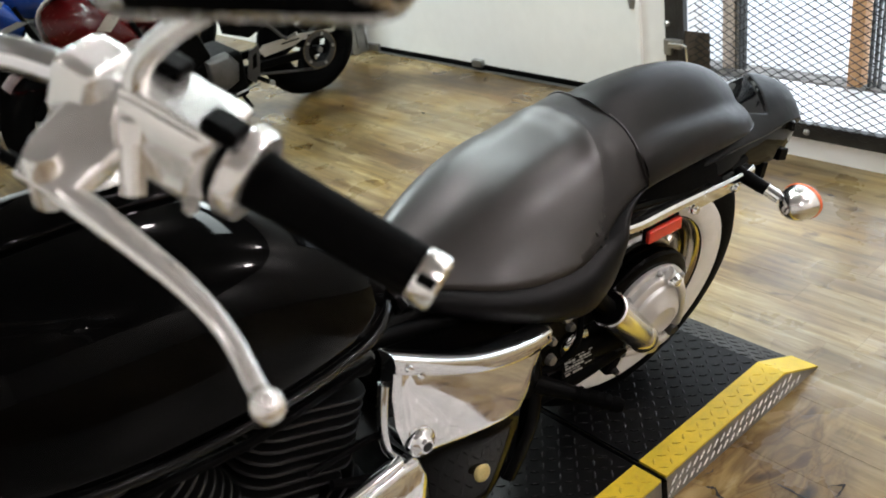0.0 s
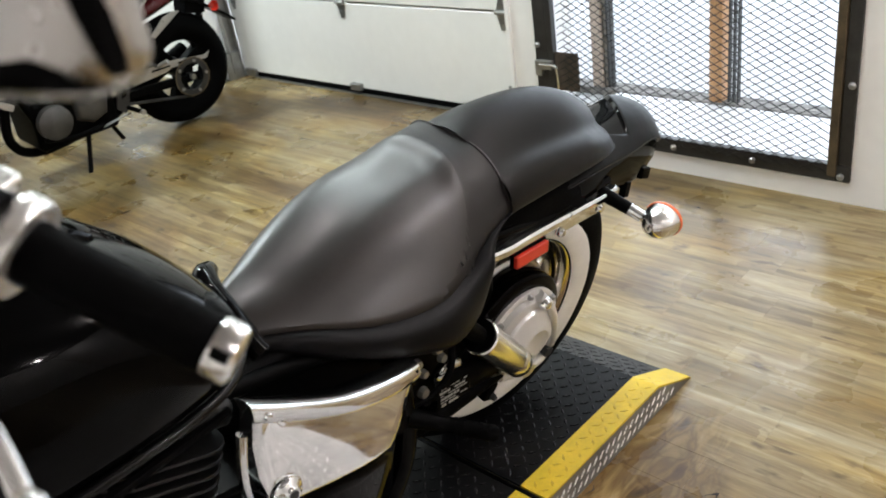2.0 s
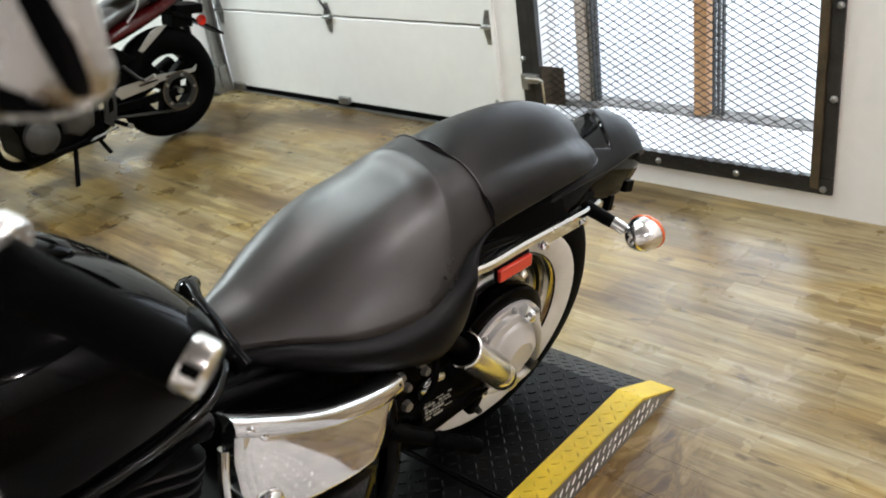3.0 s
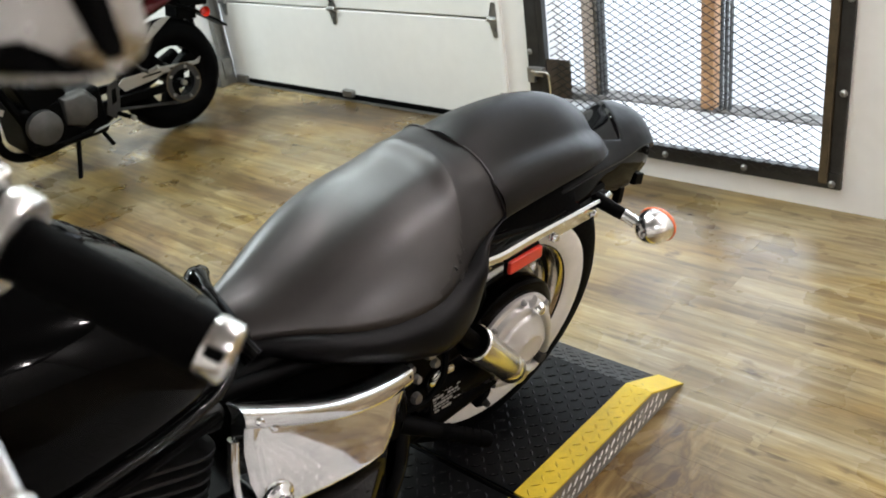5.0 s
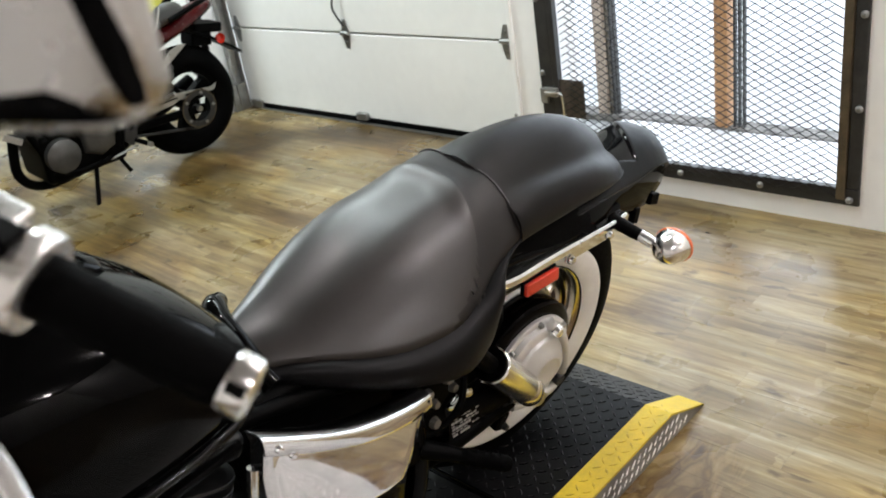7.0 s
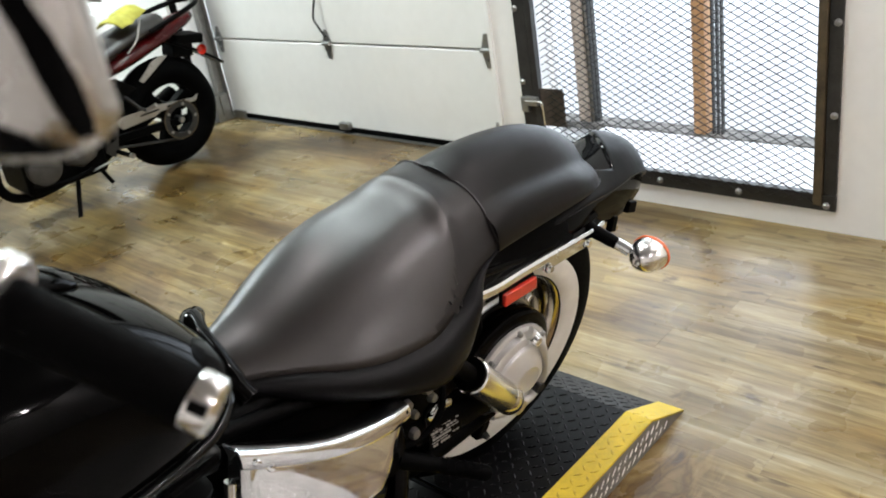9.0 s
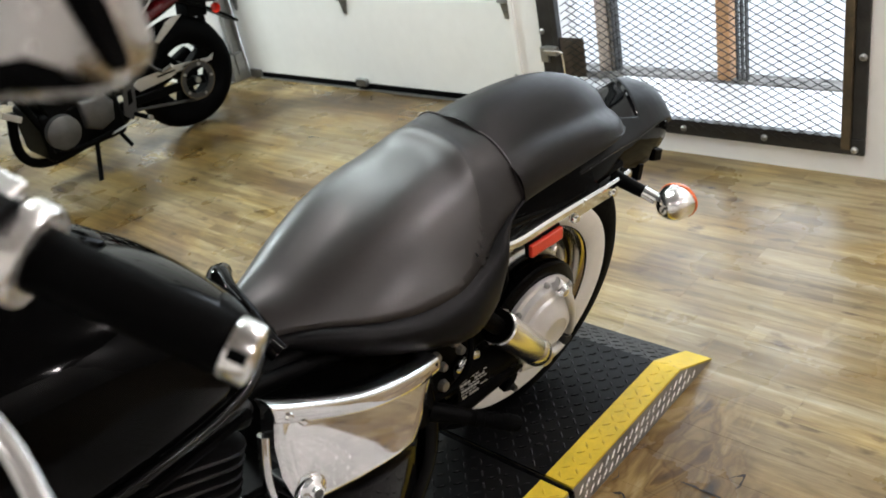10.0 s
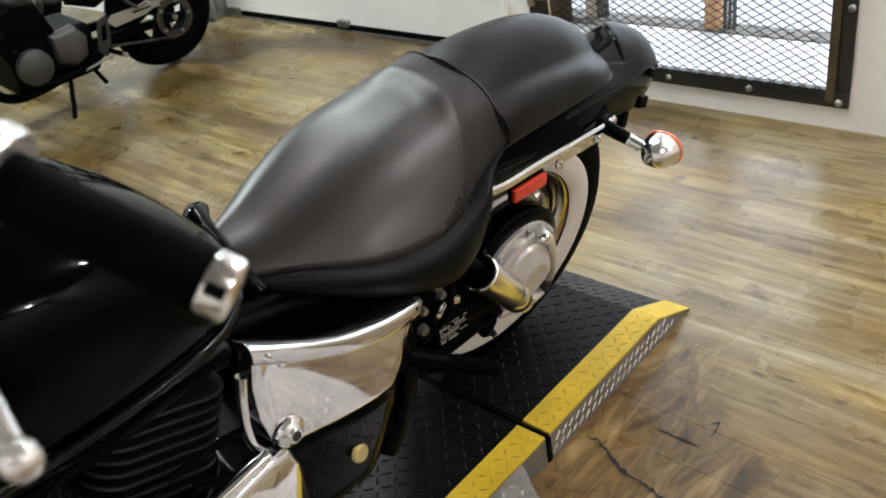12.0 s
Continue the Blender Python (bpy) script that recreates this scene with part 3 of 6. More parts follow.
part("latch_keeper", box(-0.030, -0.012, 2.185, 2.222, 0.335, 0.40), M_GALV, gate, smooth=False, bevel=0.004)

# ---- outside the doorway ----
struct("pavement", box(WX + 0.35, 9.0, -3.5, 7.0, -0.15, 0.085), M_CONC, "pale rough concrete slab outside the doorway", "pavement")
inner = struct("trim_sill", box(WX + 0.02, WX + 0.45, 1.032, 2.138, 0.09, 0.115), M_WALL, "pale dusty door sill", "door sill", bevel=0.006)
def upright(x, y, rust):
    """Three dark bars standing side by side."""
    u = thing("steel_upright", pose(x, y, 0.116), "dark steel upright beside the timber post", "post", "steel uprights outside the doorway")
    for k in range(3):
        part("bar", box(-0.012, 0.012, -0.022 + 0.02 * k, -0.014 + 0.02 * k, 0.0, 2.3), M_RUST if k == rust else M_STEEL, u, smooth=False, bevel=0.002)


post = thing("timber_post", pose(3.43, 1.676, 0.116), "orange-brown timber post behind the mesh", "post", "timber posts outside the doorway")
part("post", box(-0.03, 0.03, -0.028, 0.028, 0.0, 2.3), M_WOOD, post, smooth=False, bevel=0.004)
upright(3.43, 1.604, 9)
post = thing("timber_post", pose(3.44, 2.262, 0.116), "pale weathered timber post behind the mesh", "post", "timber posts outside the doorway")
part("post", box(-0.03, 0.03, -0.028, 0.028, 0.0, 2.3), M_PALEWOOD, post, smooth=False, bevel=0.004)
upright(3.43, 2.205, 2)
sill = thing("timber_rail", pose(3.45, 1.7, 0.085), "worn grey-brown timber rail on the ground outside", "rail")
part("rail", box(-0.055, 0.055, -1.2, 1.3, 0.0, 0.031), M_RAIL, sill, smooth=False, bevel=0.006)

# ---- the motorcycle in the foreground ----
# its own axes: x to the rear from the rear axle, y to its right, z up from the deck
BIKE = pose(1.375, 1.215, 0.075, 6, 0, 0)
bike = thing("motorcycle", BIKE, "black cruiser motorcycle with chrome trim parked on a lift", "motorcycle")
TR, AXZ = 0.346, 0.326


def axle(y=0.0, x=0.010, z=AXZ):
    """Local z towards the bike's left."""
    return Matrix.Translation((x, y, z)) @ Matrix.Rotation(radians(90), 4, 'X')


# the rear wheel's own axes: the machine rests on its stand and leans further than its body parts show
WHEEL = BIKE.inverted() @ pose(1.3418, 1.1847, 0.4082, 16.57, 0, -6.47)


def hub_at(x=0.0, z=0.0, y=0.0):
    """A pose on the wheel whose local z points out to its left."""
    return Matrix.Translation((x, y, z)) @ Matrix.Rotation(radians(90), 4, 'X')


wheel = new("rear_wheel")
wheel.parent = bike
wheel.matrix_local = WHEEL
bm = lathe([(0.192, -0.062), (0.205, -0.075), (0.235, -0.084), (0.272, -0.084), (0.308, -0.077), (0.330, -0.060), (0.342, -0.030), (TR, 0), (0.342, 0.030), (0.330, 0.060), (0.308, 0.077), (0.272, 0.084), (0.235, 0.084), (0.205, 0.075), (0.192, 0.062)], hub_at(), 96)
part("tyre", bm, M_RUBBER, wheel, "black rubber tyre")
bm = lathe([(0.206, 0.0770), (0.212, 0.0808), (0.224, 0.0852), (0.235, 0.0872), (0.248, 0.0874), (0.257, 0.0866), (0.2595, 0.0850)], hub_at(), 96)
part("whitewall", bm, M_WHITE, wheel, "broad white sidewall band")
bm = lathe([(0.186, 0.052), (0.192, 0.064), (0.198, 0.072), (0.203, 0.074), (0.205, 0.070), (0.203, 0.058), (0.190, 0.035), (0.190, -0.035), (0.203, -0.06), (0.2, -0.07), (0.186, -0.062), (0.184, -0.03), (0.184, 0.03)], hub_at(), 72, closed=True)
rim = part("rim", bm, M_RIM, wheel, "polished rim")
part("rim_groove", lathe([(0.176, 0.040), (0.186, 0.046), (0.186, 0.030), (0.176, 0.028)], hub_at(), 72, closed=True), M_DARK, rim)
part("rim_step", lathe([(0.158, 0.026), (0.164, 0.040), (0.173, 0.046), (0.177, 0.042), (0.177, 0.02), (0.16, -0.03)], hub_at(), 72, closed=True), M_RIM, rim)
part("brake_drum", lathe([(0.0, -0.02), (0.155, -0.02), (0.158, -0.005), (0.120, 0.004), (0.0, 0.004)], hub_at(), 48), M_DARK, wheel, "black drum behind the spokes")
for k in range(5):
    a = 2 * math.pi * k / 5 + 0.62
    m = hub_at() @ Matrix.Rotation(a, 4, 'Z')
    for s in (-1, 1):
        secs = []
        for r, off, hw, h in ((0.06, 0.014, 0.015, 0.052), (0.11, 0.021, 0.012, 0.046), (0.162, 0.033, 0.013, 0.036)):
            secs.append([m @ Vector((r, s * off + dy, dz)) for dy, dz in ((-hw, -0.02), (hw, -0.02), (hw, h - 0.008), (hw * 0.5, h), (-hw * 0.5, h), (-hw, h - 0.008))])
        part("spoke", loft(secs), M_CAST, wheel, bevel=0.004)
# final drive on the left of the hub
drive = new("final_drive")
drive.parent = bike
drive.matrix_local = WHEEL
part("hub_drum", lathe([(0.0, 0.02), (0.136, 0.02), (0.143, 0.030), (0.143, 0.052), (0.137, 0.058), (0.0, 0.058)], hub_at(-0.008, 0.008), 64), M_ALU, drive, "aluminium hub drum")
part("drive_ring", lathe([(0.0, 0.05), (0.130, 0.052), (0.1345, 0.057), (0.1345, 0.104), (0.128, 0.111), (0.112, 0.113), (0.0, 0.113)], hub_at(-0.006, 0.006), 64), M_BLACK, drive, "gloss black hub ring")
part("drive_flange", lathe([(0.0, 0.108), (0.104, 0.110), (0.109, 0.114), (0.109, 0.122), (0.104, 0.126), (0.099, 0.126), (0.097, 0.122), (0.094, 0.122), (0.092, 0.128), (0.091, 0.136), (0.085, 0.140), (0.0, 0.140)], hub_at(-0.003, 0.002), 64), M_PALECAST, drive, "machined case flange")
part("drive_case", lathe([(0.078, 0.136), (0.077, 0.145), (0.072, 0.150), (0.056, 0.153), (0.050, 0.160), (0.034, 0.166), (0.028, 0.163), (0.0, 0.164)], hub_at(0.004, -0.004), 64), M_PALECAST, drive, "cast aluminium gear case")
rib = spline([(0.026, -0.132, 0.098), (0.045, -0.146, 0.074), (0.062, -0.150, 0.036), (0.074, -0.148, -0.006), (0.086, -0.140, -0.048), (0.098, -0.128, -0.085)], 6)
part("drive_rib", tube(rib, [0.017 - 0.005 * math.sin(math.pi * i / 30) for i in range(31)], 14, flat=0.8), M_PALECAST, drive, "cast rib")
part("filler_bolt", lathe([(0, 0.018), (0.010, 0.017), (0.0135, 0.010), (0.015, 0.0)], hub_at(0.031, 0.086, -0.142), 12), M_CHROME, drive, "steel filler bolt")
lobe = loft([[hub_at() @ Vector((x + r * math.cos(radians(a)), z + r * math.sin(radians(a)), h)) for a in range(0, 360, 20)] for x, z, r, h in ((0.098, -0.088, 0.034, 0.06), (0.100, -0.090, 0.034, 0.112), (0.100, -0.090, 0.029, 0.120))])
part("axle_lobe", lobe, M_PALECAST, drive, "cast axle lobe", bevel=0.003)
part("axle_nut", lathe([(0, 0.024), (0.013, 0.024), (0.016, 0.02), (0.016, 0.0)], hub_at(0.096, -0.118, -0.112), 6), M_STEEL, drive)
part("axle_washer", lathe([(0, 0.006), (0.021, 0.006), (0.022, 0.0)], hub_at(0.096, -0.118, -0.110), 20), M_GALV, drive)
part("pinch_bolt", lathe([(0, 0.018), (0.009, 0.018), (0.011, 0.014), (0.011, 0.0)], hub_at(0.112, -0.076, -0.112), 8), M_GALV, drive)
part("brake_tie", tube(spline([(-0.04, -0.112, -0.128), (0.02, -0.122, -0.138), (0.075, -0.122, -0.140), (0.112, -0.114, -0.132)], 5), 0.0125, 12), M_PALECAST, drive, "aluminium tie bar")
part("drive_foot", loft([[(x, y, z) for y, z in ((-0.08, zt), (-0.128, zt - 0.012), (-0.132, (zt + zb) / 2), (-0.122, zb), (-0.07, zb))] for x, zt, zb in ((-0.075, 0.02, -0.105), (-0.03, 0.0, -0.128), (0.03, -0.02, -0.138), (0.075, -0.04, -0.135))]), M_PALECAST, drive, bevel=0.008, bevel_seg=3)
for k in range(7):
    a = radians(360 / 7 * k + 35)
    part("case_bolt", lathe([(0, 0.010), (0.005, 0.010), (0.0065, 0.007), (0.007, 0)], hub_at(0.101 * math.cos(a) - 0.003, 0.101 * math.sin(a) + 0.002, -0.124), 8), M_GALV, drive)
# swing arm and shaft housing
arm = new("swing_arm")
arm.parent = bike
arm.matrix_local = WHEEL
part("shaft_tube", tube(spline([(-0.44, -0.085, 0.07), (-0.30, -0.095, 0.015), (-0.18, -0.10, -0.015), (-0.06, -0.10, -0.03)], 5), [0.050] * 5 + [0.046] * 6 + [0.050] * 5, 24), M_DARK, arm, "black shaft housing")
part("shaft_collar", tube([(-0.085, -0.10, -0.026), (-0.065, -0.10, -0.030)], 0.056, 24), M_ALU, arm)
part("lower_tube", tube([(-0.42, -0.10, -0.100), (-0.24, -0.112, -0.108), (-0.05, -0.112, -0.098)], [0.026, 0.024, 0.020], 16), M_DARK, arm, "black lower arm")
br = part("arm_bracket", obox(pose(-0.085, -0.122, -0.130, 0, 25, 0), 0.028, 0.022, 0.048), M_DARK, arm, bevel=0.005)
part("bracket_bolt", lathe([(0, 0.012), (0.007, 0.012), (0.009, 0.0)], hub_at(-0.082, -0.142, -0.132), 8), M_STEEL, br)
part("right_arm", tube([(-0.44, 0.12, 0.06), (-0.2, 0.125, 0.02), (0.05, 0.12, 0.0)], 0.025, 12), M_DARK, arm)
lm = pose(-0.219, -0.1455, -0.012, -14, 4, 0)
lab = part("warning_label", obox(lm, 0.088, 0.002, 0.046), M_DARK, arm, "black warning label with silver print", smooth=False, bevel=0.0008)
for k, (w, off, h) in enumerate(((0.078, 0.0, 0.0022), (0.070, -0.003, 0.0052), (0.074, 0.0, 0.0022), (0.060, -0.006, 0.0052), (0.076, 0.0, 0.0020), (0.046, -0.012, 0.0048))):
    x0 = -w / 2 + off
    for j in range(7):
        if (j * 5 + k * 3) % 7 != 4:
            part("print_bar", obox(lm @ pose(x0 + w * (j + 0.5) / 7, -0.0014, 0.018 - 0.0074 * k), w / 7 * 0.78, 0.0008, h), M_LABEL, lab, smooth=False)
# shock absorber with a chrome cover
shock = new("shock_absorber")
shock.parent = bike
shock.matrix_local = WHEEL
sa, sb = Vector((-0.176, -0.162, 0.132)), Vector((-0.046, -0.164, -0.032))
d = (sb - sa).normalized()
slen = (sb - sa).length
part("cover", tube([sa, sa + 0.003 * d, sa + 0.010 * d, sa + (slen - 0.045) * d, sa + (slen - 0.042) * d], [0.0345, 0.0375, 0.0365, 0.0345, 0.0335], 36), M_SATIN, shock, "chrome shock cover")
part("cover_mouth", tube([sa - 0.008 * d, sa + 0.002 * d], 0.034, 28), M_DARK, shock, "black collar in the cover's mouth")
part("cover_ring", tube([sa + (slen - 0.042) * d, sa + (slen - 0.038) * d, sa + (slen - 0.006) * d, sa + slen * d], [0.0330, 0.0345, 0.0335, 0.029], 32), M_SATIN, shock, "chrome lower cup")
part("damper_rod", tube([sa - 0.12 * d, sa + 0.02 * d], 0.018, 14), M_DARK, shock)
part("lower_eye", tube([sb + 0.012 * d + Vector((0, 0.03, 0)), sb + 0.012 * d + Vector((0, -0.024, 0))], 0.018, 16), M_ALU, shock)
part("reservoir_hose", tube(spline([(-0.225, -0.150, 0.085), (-0.250, -0.152, 0.092), (-0.268, -0.148, 0.074), (-0.262, -0.140, 0.045)], 5), [0.013] * 16, 12), M_CHROME, shock, "bright steel hose fitting")
# frame and black bodywork under the seat
frame_part = new("frame")
frame_part.parent = bike
part("under_seat_box", box(-0.72, -0.10, -0.095, 0.095, 0.34, 0.62), M_DARK, frame_part, bevel=0.02)
part("frame_tube", tube(spline([(-0.80, -0.10, 0.63), (-0.6, -0.10, 0.58), (-0.42, -0.11, 0.53), (-0.3, -0.12, 0.51)], 5), 0.015, 12), M_DARK, frame_part)
part("frame_tube", tube(spline([(-0.45, -0.13, 0.56), (-0.43, -0.14, 0.42), (-0.44, -0.14, 0.28), (-0.5, -0.13, 0.16)], 5), 0.022, 12), M_BLACK, frame_part)
part("frame_tube", tube(spline([(-0.35, -0.12, 0.52), (-0.2, -0.115, 0.56), (0.0, -0.11, 0.58), (0.2, -0.105, 0.56)], 5), 0.016, 12), M_BLACK, frame_part)
part("pivot_boss", lathe([(0, 0.03), (0.024, 0.03), (0.03, 0.02), (0.032, 0)], axle(-0.13, -0.455, 0.375), 18), M_DARK, frame_part)
for x, y, z, r in ((-0.40, -0.15, 0.47, 0.012), (-0.385, -0.15, 0.44, 0.009), (-0.37, -0.15, 0.50, 0.010), (-0.345, -0.15, 0.475, 0.014), (-0.395, -0.155, 0.405, 0.012), (-0.33, -0.145, 0.44, 0.010)):
    part("frame_bolt", lathe([(0, 0.012), (r * 0.8, 0.011), (r, 0.004), (r, 0)], axle(y, x, z), 8), M_GALV, frame_part)
part("hose", tube(spline([(-0.30, -0.15, 0.45), (-0.33, -0.165, 0.41), (-0.38, -0.16, 0.385), (-0.45, -0.15, 0.40)], 6), 0.007, 8), M_RUBBER, frame_part)
bm = loft([[(-0.745, y, z) for y, z in ((-0.15, 0.42), (-0.17, 0.40), (-0.16, 0.2), (-0.10, 0.15), (-0.08, 0.42))],
           [(-0.60, y, z) for y, z in ((-0.17, 0.41), (-0.20, 0.38), (-0.19, 0.22), (-0.12, 0.14), (-0.08, 0.42))],
           [(-0.50, y, z) for y, z in ((-0.16, 0.40), (-0.185, 0.36), (-0.17, 0.26), (-0.12, 0.18), (-0.08, 0.42))],
           [(-0.46, y, z) for y, z in ((-0.13, 0.40), (-0.14, 0.37), (-0.13, 0.30), (-0.11, 0.26), (-0.08, 0.42))]])
part("lower_cover", bm, M_BLACK, frame_part, "black lower side panel", bevel=0.015, bevel_seg=3)
part("frame_plug", lathe([(0, 0.006), (0.012, 0.006), (0.0165, 0.003), (0.018, 0)], axle(-0.196, -0.612, 0.302) @ Matrix.Rotation(radians(-15), 4, 'X'), 20), M_BRASS, frame_part, "tarnished brass plug")
# passenger peg
peg = new("passenger_peg")
peg.parent = bike
pa, pb = Vector((-0.43, -0.15, 0.365)), Vector((-0.315, -0.265, 0.305))
part("peg_arm", tube([pa, pa.lerp(pb, 0.45)], [0.02, 0.014], 12), M_DARK, peg)
part("peg_rubber", tube([pa.lerp(pb, 0.4), pa.lerp(pb, 0.45), pa.lerp(pb, 0.95), pb], [0.011, 0.015, 0.016, 0.012], 14), M_RUBBER, peg)
for k in range(5):
    c = pa.lerp(pb, 0.5 + 0.09 * k)
    part("peg_rib", tube([c, c + (pb - pa).normalized() * 0.005], 0.017, 14), M_RUBBER, peg)

# side cover in chrome
side_cover = new("side_cover")
side_cover.parent = bike
COV = [(-0.757, 0.640), (-0.722, 0.626), (-0.690, 0.606), (-0.648, 0.583), (-0.600, 0.560), (-0.545, 0.542), (-0.490, 0.528), (-0.446, 0.519), (-0.452, 0.492), (-0.468, 0.470), (-0.482, 0.445), (-0.50, 0.42), (-0.522, 0.398), (-0.56, 0.398), (-0.60, 0.405), (-0.645, 0.416), (-0.70, 0.432), (-0.742, 0.446), (-0.765, 0.475), (-0.772, 0.52), (-0.770, 0.58)]


def bulge(outline, y, rise, inset, rings=3):
    """A domed plate: the outline drawn in towards its middle while it rises towards the left."""
    c = Vector((sum(p[0] for p in outline) / len(outline), sum(p[1] for p in outline) / len(outline)))
    secs = [[(p[0], y + 0.03, p[1]) for p in outline]]
    for k in range(rings + 1):
        f = k / rings
        s = 1 - inset * f
        secs.append([(c.x + (p[0] - c.x) * s, y - rise * math.sin(f * math.pi / 2), c.y + (p[1] - c.y) * s) for p in outline])
    return loft(secs)


bm = bulge(COV, -0.192, 0.008, 0.16, 5)
for v in bm.verts:
    v.co.y -= max(0.0, 0.53 - v.co.z) * 0.10
part("cover_panel", bm, M_CHROME, side_cover, "chromed side panel")
top = [(-0.765, -0.195, 0.652), (-0.73, -0.202, 0.632), (-0.69, -0.207, 0.610), (-0.645, -0.210, 0.586), (-0.60, -0.212, 0.565), (-0.545, -0.211, 0.546), (-0.49, -0.207, 0.531), (-0.443, -0.199, 0.522)]
secs = []
for p in spline(top, 4):
    secs.append([p + Vector(v) for v in ((0, 0.035, 0.004), (0, 0.0, 0.010), (0, -0.010, 0.006), (0, -0.012, -0.012), (0, -0.006, -0.026), (0, 0.02, -0.026))])
part("top_rail", loft(secs), M_CHROME, side_cover, "chrome top moulding", bevel=0.003)
part("front_strip", tube(spline([(-0.786, -0.200, 0.622), (-0.797, -0.203, 0.58), (-0.802, -0.203, 0.54), (-0.799, -0.202, 0.50), (-0.784, -0.201, 0.470)], 5), 0.0105, 12, flat=0.7), M_CHROME, side_cover)
knob = part("cover_lock", lathe([(0, 0.018), (0.012, 0.018), (0.016, 0.012), (0.022, 0.010), (0.026, 0.004), (0.027, -0.01)], axle(-0.205, -0.738, 0.475), 24), M_CHROME, side_cover, "round chrome lock")
part("lock_core", lathe([(0, 0.019), (0.008, 0.0195), (0.009, 0.017)], axle(-0.205, -0.738, 0.475), 14), M_STEEL, knob)
part("slot", box(-0.475, -0.452, -0.2125, -0.205, 0.5185, 0.524), M_DARK, side_cover)
for p in ((-0.745, 0.632), (-0.725, 0.607)):
    part("screw", lathe([(0, 0.006), (0.005, 0.005), (0.007, 0)], axle(-0.21, *p), 10), M_CHROME, side_cover)

# ---- seat ----


def table(x, xs, ys):
    return float(np.interp(x, xs, ys))


def smooth_table(xs, ys, n=5):
    """The table with rounded corners."""
    P = spline([(a, b, 0) for a, b in zip(xs, ys)], n)
    return [p.x for p in P], [p.y for p in P]


SX = [-0.68, -0.64, -0.58, -0.50, -0.42, -0.34, -0.27, -0.22, -0.185, -0.15, -0.108]
S_TOP = smooth_table(SX, [0.680, 0.687, 0.696, 0.718, 0.739, 0.753, 0.761, 0.766, 0.771, 0.774, 0.776])
S_W = smooth_table(SX, [0.045, 0.068, 0.103, 0.145, 0.170, 0.182, 0.172, 0.160, 0.154, 0.150, 0.146])
S_CROWN = smooth_table(SX, [0.030, 0.034, 0.052, 0.098, 0.136, 0.153, 0.146, 0.132, 0.124, 0.118, 0.112])
S_FAR = smooth_table(SX, [0.024, 0.028, 0.040, 0.060, 0.072, 0.080, 0.082, 0.082, 0.084, 0.086, 0.088])
S_POW = smooth_table(SX, [2.2, 2.2, 2.2, 2.2, 2.2, 2.2, 2.3, 2.5, 2.75, 3.1, 3.5])
S_LOW = smooth_table(SX, [0.632, 0.612, 0.578, 0.543, 0.513, 0.488, 0.500, 0.560, 0.615, 0.640, 0.652])
CREST = smooth_table([0.0, 0.04, 0.08, 0.115, 0.14, 0.16, 0.175, 0.187], [-0.176, -0.181, -0.193, -0.212, -0.240, -0.282, -0.335, -0.39])


def soft_step(v, a, b):
    f = min(1.0, max(0.0, (v - a) / (b - a)))
    return f * f * (3 - 2 * f)


def past_crest(x, y):
    """How far a place on the pad lies behind the stitched crest."""
    y = abs(y)
    bend = (table(y + 0.004, *CREST) - table(y - 0.004, *CREST)) / 0.008
    return (x - table(y, *CREST)) / math.hypot(1.0, bend)


def pad_height(x, y):
    """Height of the pad's skin, canted to the left and swelling at the crest."""
    s, y = (-1 if y < 0 else 1), abs(y)
    zt, w, p = table(x, *S_TOP), table(x, *S_W), table(x, *S_POW)
    if s < 0:
        z = zt - 0.15 * y - (table(x, *S_CROWN) - 0.15 * w) * (y / w) ** (p + 0.25)
    else:
        w *= 0.98
        z = zt + 0.15 * y - (table(x, *S_FAR) + 0.15 * w) * (y / w) ** (p + 0.9)
    b = past_crest(x, y)
    return z + 0.0050 * math.exp(-(b / (0.030 if b < 0 else 0.016)) ** 2) * (1 - 0.55 * soft_step(y, 0.110, 0.165))


def rider_section(x, n=34):
    """The rider's pad: a smooth dome, a stitched crest round its rear and a fat roll below its edge."""
    w, zl = table(x, *S_W), table(x, *S_LOW)
    sides = []
    for s in (-1, 1):
        ww = w if s < 0 else w * 0.98
        half = [(k / n * ww, pad_height(x, s * max(k / n * ww, 1e-6))) for k in range(n + 1)]
        zr = half[-1][1]
        tall = max(0.012, zr - zl)
        fat = min(0.030, 0.42 * tall)
        half.append((ww + 0.0005, zr - 0.0090))
        for f, b in ((0.04, 0.30), (0.09, 0.58), (0.18, 0.82), (0.32, 0.96), (0.46, 1.0), (0.60, 0.96), (0.74, 0.82), (0.86, 0.58), (0.95, 0.25), (1.0, -0.1)):
            half.append((ww + 0.0005 + fat * b, zr - 0.0090 - (tall - 0.0090) * f))
        half.append((ww - 0.03, zl + 0.002))
        sides.append(half)
    return [(x, -y, z) for y, z in sides[0][::-1]] + [(x, y, z) for y, z in sides[1][1:]]


